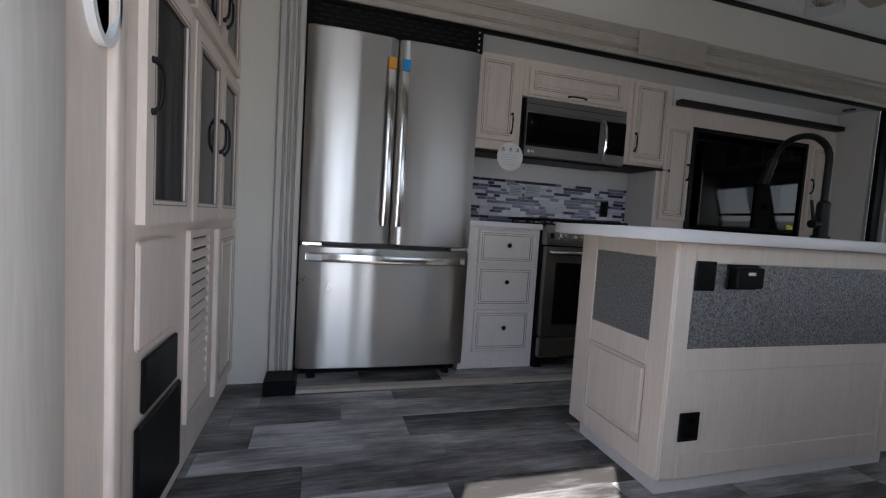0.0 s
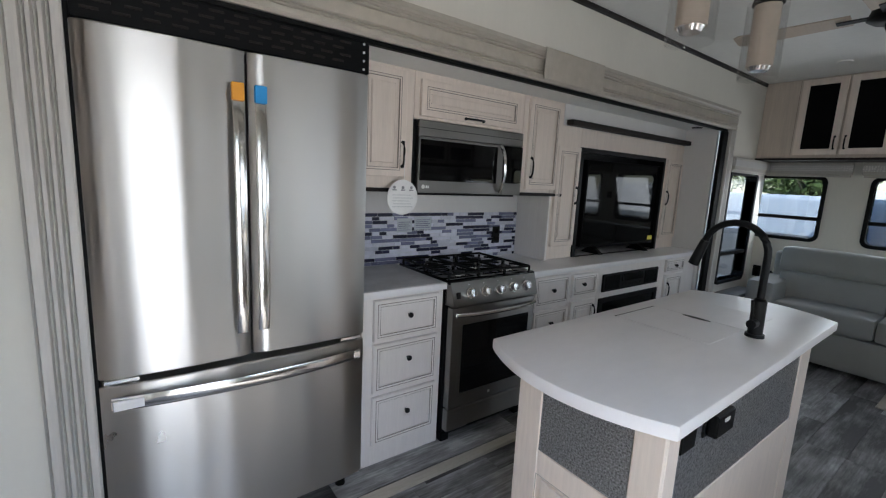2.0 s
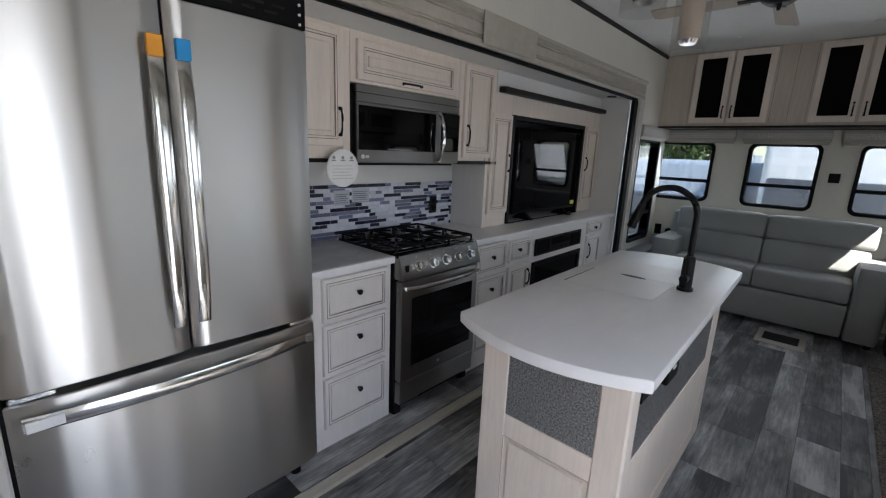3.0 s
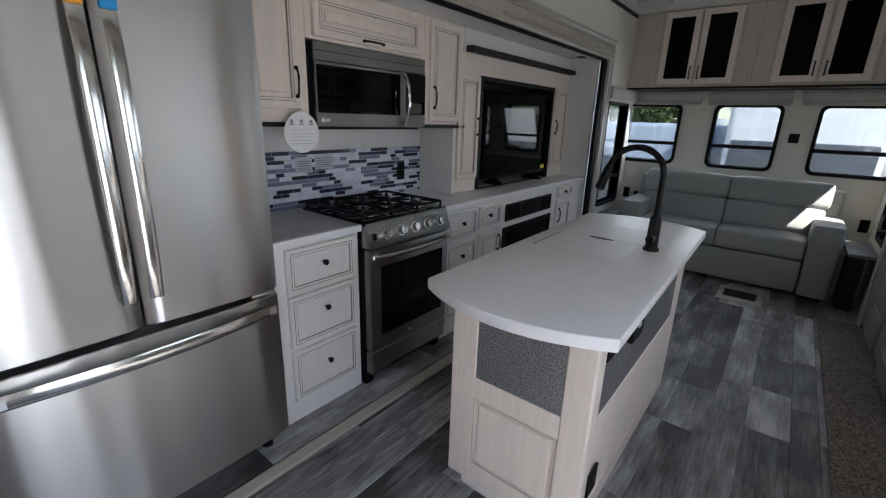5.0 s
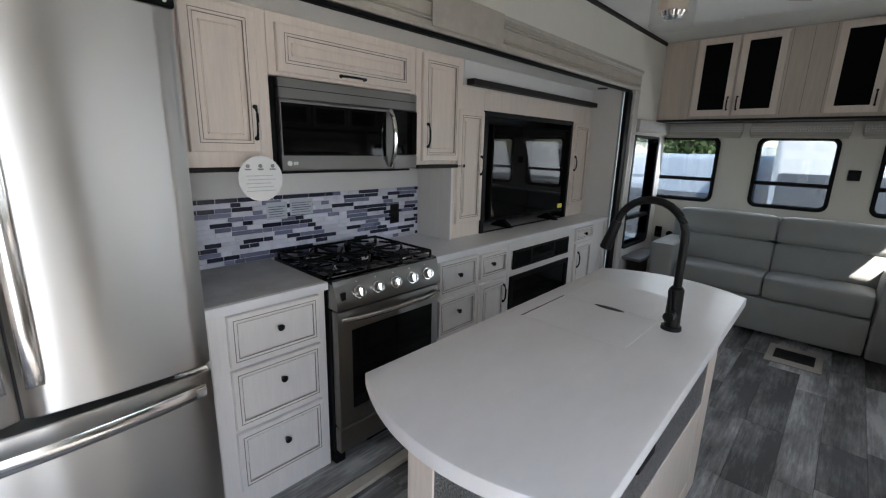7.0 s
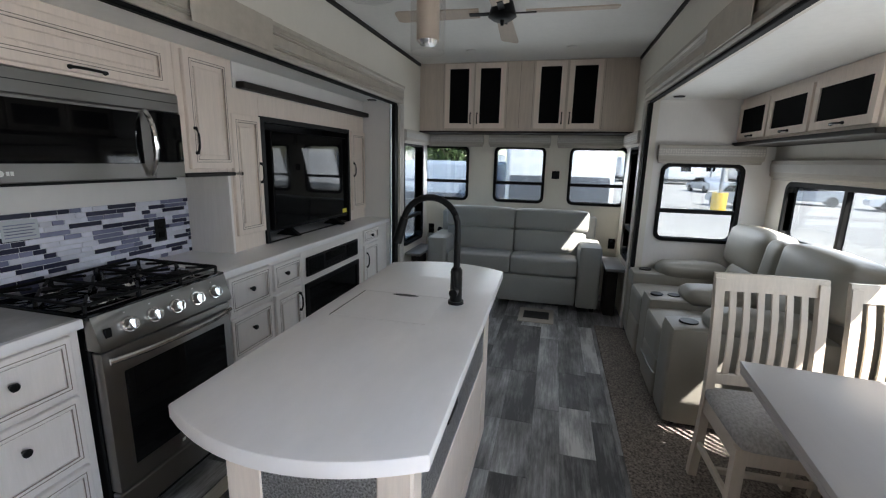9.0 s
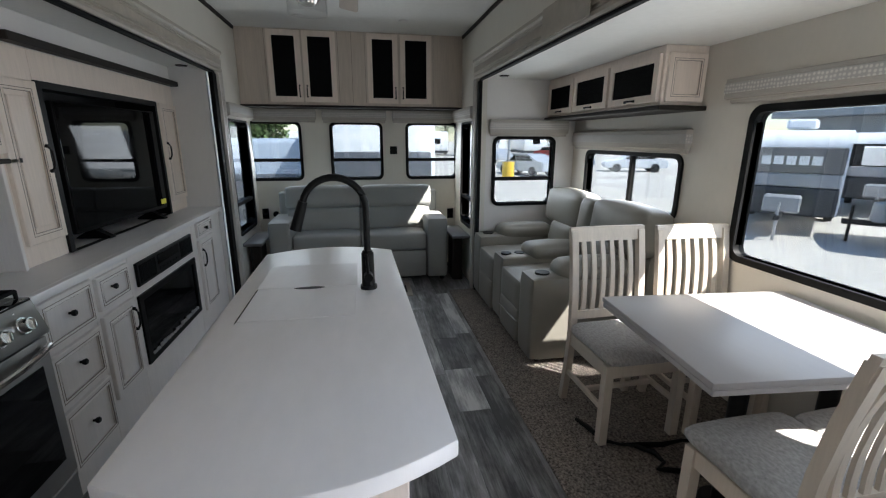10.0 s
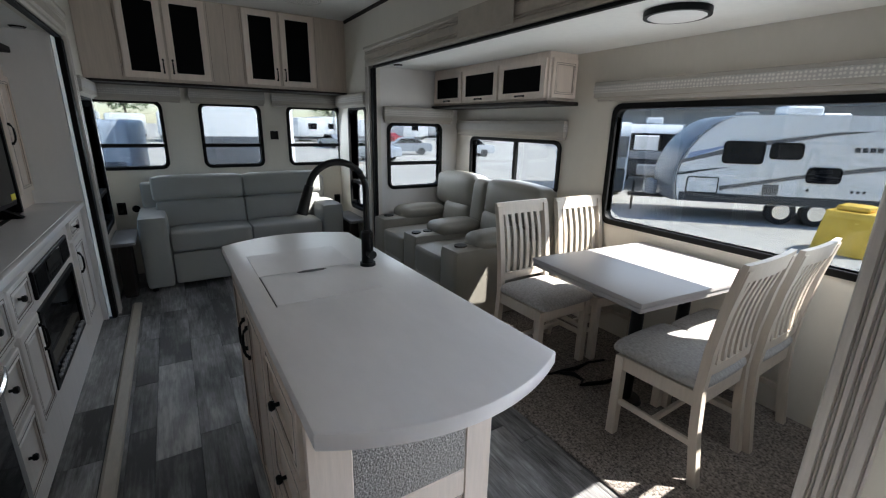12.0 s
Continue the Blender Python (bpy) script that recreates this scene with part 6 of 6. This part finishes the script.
# trailer whose front wall faces the window
def front_trailer(x, y, turn, tent, label):
    """A trailer seen from the front; its front wall stands over (x, y) and faces turn."""
    t = thing("front_trailer", x, y, GROUND, label, "travel trailer", "trailers on the lot")
    m = pose(x, y, 0, 0, 0, turn)

    def at(bm):
        bmesh.ops.transform(bm, matrix=m, verts=bm.verts)
        return bm
    w = 1.1
    part("body", at(profile_bar(nb(), [(-6.5, -0.40), (0, -0.40), (0.02, 1.30), (-0.12, 1.52), (-0.45, 1.70), (-6.5, 1.78)], 1, -w, w)), gelcoat, t)
    part("lower_guard", at(box(nb(), -0.2, 0.05, -w + 0.04, w - 0.04, -0.45, 0.28, 0.04)), skirt_grey, t, "dark lower guard")
    part("roof_unit", at(box(nb(), -2.4, -1.5, -0.35, 0.35, 1.75, 2.02, 0.06)), gelcoat, t)
    if tent:
        part("front_window", at(box(nb(), -0.05, 0.045, -w + 0.1, w - 0.1, 0.62, 1.34, 0.03)), smoke_glass, t, "dark front window")
        part("tent_panel", at(profile_bar(nb(), [(0.05, 0.66), (0.09, 0.66), (0.22, 1.22), (0.05, 1.27)], 1, -0.62, 0.30)), gelcoat, t, "white folded tent panel")
        part("lower_band", at(box(nb(), -0.05, 0.055, -w + 0.05, w - 0.05, 0.285, 0.60, 0.02)), gelcoat_grey, t)
    else:
        part("front_band", at(box(nb(), -0.2, 0.05, -w + 0.04, w - 0.04, 0.62, 1.28, 0.03)), stripe_grey, t, "dark front band")
        part("grey_band", at(box(nb(), -0.2, 0.052, -w + 0.06, w - 0.06, 0.285, 0.615, 0.02)), gelcoat_grey, t, "pale blue-grey band")
        for k in range(5):
            part("letter_bar", at(box(nb(), 0.048, 0.06, -0.62 + 0.26 * k, -0.42 + 0.26 * k, 0.84, 1.06)), gelcoat, t, "white lettering drawn as bars")
    part("tongue", at(box(nb(), 0, 1.45, -0.06, 0.06, -0.42, -0.32)), rubber, t)
    part("jack", at(rod(nb(), (1.3, 0, GROUND), (1.3, 0, 0.0), 0.035)), gelcoat_grey, t)
    part("battery_box", at(box(nb(), 0.25, 0.75, -0.38, 0.38, -0.32, 0.10, 0.04)), gelcoat_grey, t)
    for k in (-1, 1):
        part("wheel", at(rod(nb(), (-3.2, 0.97 * k - 0.1, GROUND + 0.36), (-3.2, 0.97 * k + 0.1, GROUND + 0.36), 0.36, n=20)), rubber, t)
    return t


front_trailer(9.8, -9.75, 128, False, "white trailer with a dark front band and bold lettering")
front_trailer(11.5, -15.4, 122, True, "white tent trailer with a dark front window")


def car(x, y, turn, paint, label):
    t = thing("car", x, y, GROUND, label, "car", "cars parked on the lot")
    m = pose(x, y, GROUND, 0, 0, turn)
    body = [(-2.25, 0.3), (2.2, 0.3), (2.25, 0.62), (1.95, 0.80), (1.0, 0.92), (0.45, 1.38), (-0.9, 1.42), (-1.55, 1.0), (-2.2, 0.95), (-2.3, 0.6)]
    def sweep(o, w, mat, name, label=""):
        bm = nb()
        profile_bar(bm, [(q[0], q[1]) for q in o], 1, -w, w)
        bmesh.ops.bevel(bm, geom=bm.edges[:], offset=0.06, segments=2, affect="EDGES")
        bmesh.ops.transform(bm, matrix=m, verts=bm.verts)
        return part(name, bm, mat, t, label)
    sweep(body, 0.88, paint, "body")
    bm = profile_bar(nb(), [(0.85, 0.95), (0.42, 1.33), (-0.88, 1.37), (-1.42, 1.0)], 1, -0.885, 0.885)
    bmesh.ops.transform(bm, matrix=m, verts=bm.verts)
    part("glass", bm, black_gloss, t, "dark windows")
    for wx in (-1.35, 1.4):
        for wy in (-0.8, 0.8):
            bm = rod(nb(), (wx, wy - 0.1, 0.32), (wx, wy + 0.1, 0.32), 0.32, n=20)
            bmesh.ops.transform(bm, matrix=m, verts=bm.verts)
            part("wheel", bm, rubber, t)
    return t


silver = material("silver_car_paint", (0.45, 0.47, 0.50), 0.3, 0.4)
red_paint = material("red_car_paint", (0.30, 0.03, 0.03), 0.3)
white_paint = material("white_car_paint", (0.75, 0.75, 0.75), 0.3)
car(29.5, -10.2, 25, silver, "silver sedan parked on the lot")
car(34.5, -15.5, 70, silver, "silver car parked on the lot")
car(31, -19.5, 70, white_paint, "white car parked on the lot")
car(46, -13.0, 10, silver, "silver car parked far off")
car(57, -24.0, 20, red_paint, "red car far off on the lot")
bx = thing("bin", 3.25, -10.2, GROUND, "yellow plastic bin on the lot", "bin")
yellow_plastic = material("yellow_plastic", (0.80, 0.52, 0.06), 0.5)
bm = prism(nb(), rounded(2.75, 3.75, -10.7, -9.7, 0.12, 3), GROUND, -0.06, 0.03)
for v in bm.verts:
    if v.co.z > -0.3:
        v.co.x, v.co.y = 3.25 + (v.co.x - 3.25) * 0.8, -10.2 + (v.co.y + 10.2) * 0.8
part("tub", bm, yellow_plastic, bx)
part("lid", box(nb(), 2.98, 3.52, -10.47, -9.93, -0.058, 0.06, 0.05, 2), yellow_plastic, bx)
for x, y in ((27.0, -8.0), (55.0, -16.0)):
    p = thing("bollard", x, y, GROUND, "yellow bollard with a light pole", "bollard")
    part("base", rod(nb(), (x, y, GROUND), (x, y, GROUND + 1.0), 0.38, n=20), yellow_plastic, p)
    part("pole", rod(nb(), (x, y, GROUND + 1.0), (x, y, 8.0), 0.09), gelcoat_grey, p)

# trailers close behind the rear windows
# The blue-grey puts the low trailer's shade into its body colour.
shade_blue = material("shaded_blue_grey_siding", (0.33, 0.38, 0.45), 0.4, vary=0.04, scale=1)
dark_cap = material("charcoal_cap", (0.10, 0.105, 0.115), 0.3, vary=0.05, scale=2)
for y0, y1, x0, top, cap, skin, lab in ((2.35, 4.6, 9.8, 1.45, 0.75, shade_blue, "low trailer with its shade coloured blue-grey, close behind the rear windows"), (-0.3, 1.75, 8.9, 2.6, 1.22, gelcoat, "large white trailer with a charcoal lower front")):
    t = thing("parked_trailer", x0 + 3, (y0 + y1) / 2, GROUND, lab, "travel trailer", "trailers on the lot")
    part("body", box(nb(), x0, x0 + 7, y0, y1, -0.35, top, 0.12, 3), skin, t)
    part("front_cap", box(nb(), x0 - 0.03, x0 + 0.3, y0 + 0.08, y1 - 0.08, -0.25, cap, 0.06, 2), dark_cap, t, "dark grey front cap")
    for k in (0, 1):
        wheel(t, x0 + 3.5 + 0.85 * k, y0 + 0.15, GROUND + 0.36, 0.36)
        wheel(t, x0 + 3.5 + 0.85 * k, y1 - 0.15, GROUND + 0.36, 0.36)
for k in range(12):
    x, y = 62 + 4 * (k % 3), -46 + 5.2 * k
    t = thing("parked_trailer", x, y, GROUND, "white trailer in a far row", "travel trailer", "far row of trailers")
    part("body", box(nb(), x - 1.2, x + 6, y - 1.9, y + 1.9, -0.3, 2.2 + 0.3 * (k % 2), 0.3, 2), gelcoat, t)
    part("window", box(nb(), x - 1.23, x - 1.1, y - 0.7, y + 0.5, 0.7, 1.5, 0.05), black_gloss, t)
    # Dark box in place of the shaded gap under the body.
    part("skirt", box(nb(), x - 1.0, x + 5.8, y - 1.8, y + 1.8, GROUND + 0.3, -0.301), dark_fill, t)
for k in range(9):
    x, y = 8 - 7.5 * k * 0.6, -38.0 - 2 * (k % 2)
    t = thing("parked_trailer", x, y, GROUND, "white trailer in a far row", "travel trailer", "far row of trailers")
    part("body", box(nb(), x - 1.5, x + 1.5, y - 6, y, -0.3, 2.4, 0.3, 2), gelcoat, t)
    # Dark box down to the ground stands for the shade underneath.
    part("skirt", box(nb(), x - 1.3, x + 1.3, y - 5.8, y - 0.2, GROUND, -0.301), dark_fill, t)


def tree(x, y, h, seed):
    rnd = random.Random(seed)
    t = thing("tree", x, y, GROUND, "leafy green tree beyond the lot", "tree", "trees beyond the lot")
    bm = tube(nb(), [(x, y, GROUND), (x + 0.05, y, GROUND + h * 0.3), (x - 0.1, y + 0.1, GROUND + h * 0.6)], [0.22, 0.16, 0.07], 8)
    for k in range(7):
        a = rnd.uniform(0, 6.28)
        z = GROUND + h * rnd.uniform(0.28, 0.5)
        tube(bm, [(x, y, z), (x + 0.9 * math.cos(a), y + 0.9 * math.sin(a), z + 0.9), (x + 1.7 * math.cos(a), y + 1.7 * math.sin(a), z + 1.5)], [0.08, 0.05, 0.02], 6)
    part("trunk", bm, bark, t)
    vs, fs = [], []
    for k in range(2200):
        u = Vector((rnd.gauss(0, 1), rnd.gauss(0, 1), rnd.gauss(0, 1))).normalized() * rnd.random() ** 0.35
        lump = 1 + 0.3 * noise.noise(u * 2.2 + Vector((seed, 0, 0)))
        c = Vector((x + u.x * h * 0.36 * lump, y + u.y * h * 0.36 * lump, GROUND + h * 0.66 + u.z * h * 0.34 * lump))
        a, b = Vector((rnd.gauss(0, 1), rnd.gauss(0, 1), rnd.gauss(0, 1))).normalized() * 0.16, Vector((rnd.gauss(0, 1), rnd.gauss(0, 1), rnd.gauss(0, 1))).normalized() * 0.10
        i = len(vs)
        vs += [c - a, c + b, c + a, c - b]
        fs.append((i, i + 1, i + 2, i + 3))
    me = bpy.data.meshes.new("crown")
    me.from_pydata(vs, [], fs)
    me.materials.append(leaf_mat)
    cr = new("crown", me)
    cr.parent = t
    cr.matrix_parent_inverse = t.matrix_basis.inverted()


tree(-9, -24, 7.0, 4)
tree(-1.5, -10.5, 5.5, 7)
tree(-5.2, -13.5, 6.5, 8)
tree(3, -33, 8.0, 5)
tree(28, 8.3, 6.5, 1)
tree(24, 6.4, 4.6, 6)
tree(36, 15.5, 7.0, 2)
tree(26, 17.5, 6.0, 3)


def warehouse(x0, x1, y0, y1, h, label):
    """A long low building with a dark roof edge and a row of doors."""
    t = thing("warehouse", (x0 + x1) / 2, (y0 + y1) / 2, GROUND, label, "building")
    part("wall", box(nb(), x0, x1, y0, y1, GROUND, h), material("grey_siding", (0.34, 0.35, 0.37), 0.6, vary=0.05, scale=0.5, stretch=(6, 6, 0.2)), t)
    part("roof", box(nb(), x0 - 1.5, x1 + 1.5, y0 - 1.5, y1 + 2.5, h, h + 0.8, 0.1), gelcoat_grey, t, "dark flat roof with an overhang")
    n = int((x1 - x0) / 9)
    for k in range(n):
        x = x0 + 3 + 9 * k
        part("door", box(nb(), x, x + 4, y1, y1 + 0.12, GROUND, h - 1.6), gelcoat, t, "white roll-up door")


warehouse(-45, 45, -62, -50, 3.9, "long grey warehouse beyond the lot")
for k in range(7):
    tree(70 + 3 * (k % 2), -30 + 9 * k, 8.0 + (k % 3), 20 + k)


# ---- pieces: backsplash tiles and floor planks ----
def backsplash():
    t = thing("backsplash", 1.56, 2.82, 0.9065, "mosaic backsplash of narrow white, grey and slate tiles", "backsplash", kind="structure")
    part("grout_bed", box(nb(), 0.812, 2.299, 2.8275, 2.8325, 0.9065, 1.218), grout, t)
    rnd = random.Random(11)
    rows, h = 14, 0.0222
    shared = {}
    for r in range(rows):
        z = 0.9075 + h * r
        x = 0.814 - rnd.random() * 0.06
        while x < 2.296:
            w = rnd.choice((0.045, 0.07, 0.095, 0.14))
            a, b = max(x, 0.814), min(x + w, 2.297)
            x += w + 0.003
            if b - a < 0.012:
                continue
            m = rnd.choices((tile_white, tile_grey, tile_dark), (0.46, 0.22, 0.32))[0]
            key = (round(b - a, 3), m.name)
            if key not in shared:
                ob = mesh_object("tile", box(nb(), -(b - a) / 2, (b - a) / 2, -0.0022, 0.0022, -h / 2 + 0.0013, h / 2 - 0.0013, 0.0009), m)
                shared[key] = ob.data
            else:
                ob = new("tile", shared[key])
            ob.parent = t
            ob.matrix_parent_inverse = t.matrix_basis.inverted()
            ob.matrix_basis = pose((a + b) / 2, 2.8262 + rnd.uniform(-0.0004, 0.0004), z + h / 2)


backsplash()


def planks(name, x0, x1, y0, y1, z, seed, label, widths):
    t = thing(name, x0, y0, z - 0.005, label, "floor", kind="structure")
    rnd = random.Random(seed)
    y, k = y0, 0
    while y < y1 - 0.005:
        w = widths[k % len(widths)]
        k += 1
        ya, yb = y, min(y + w, y1)
        y += w
        x = x0 - rnd.random() * 0.9
        while x < x1:
            n = rnd.choice((0.45, 0.62, 0.9, 1.1))
            a, b = max(x, x0), min(x + n, x1)
            x += n
            if b - a < 0.02:
                continue
            ob = mesh_object("plank", box(nb(), a + 0.0006, b - 0.0006, ya + 0.0006, yb - 0.0006, z - 0.005, z, 0.0012), plank_mat)
            ob.parent = t
            ob.matrix_parent_inverse = t.matrix_basis.inverted()


planks("plank_floor", -1.74, REAR - 0.002, 0.012, 2.262, 0.0, 21, "grey weathered wood-look plank floor", (0.18, 0.18, 0.11, 0.18, 0.15))
planks("slide_plank_floor", -0.155, 4.108, 2.168, 2.83, 0.0095, 22, "grey weathered plank floor of the kitchen slide-out", (0.18, 0.11, 0.18))


film = material("hazy_bluish_film", (0.52, 0.55, 0.59), 0.25, vary=0.04, scale=20)
# clear protective labels left on the backsplash
for x0, x1, z0, z1 in ((1.288, 1.395, 1.10, 1.185), (1.41, 1.538, 1.112, 1.192)):
    lb = thing("label_sheet", (x0 + x1) / 2, 2.822, z0, "hazy bluish label sheet stuck on the backsplash tiles", "label", "labels on the backsplash")
    part("sheet", box(nb(), x0, x1, 2.8216, 2.8222, z0, z1), film, lb)
    for k in range(5):
        part("text_line", box(nb(), x0 + 0.01, x1 - 0.012 - 0.012 * (k % 2), 2.8211, 2.8217, z0 + 0.012 + 0.012 * k, z0 + 0.016 + 0.012 * k), tile_grey, lb, "line of small print")
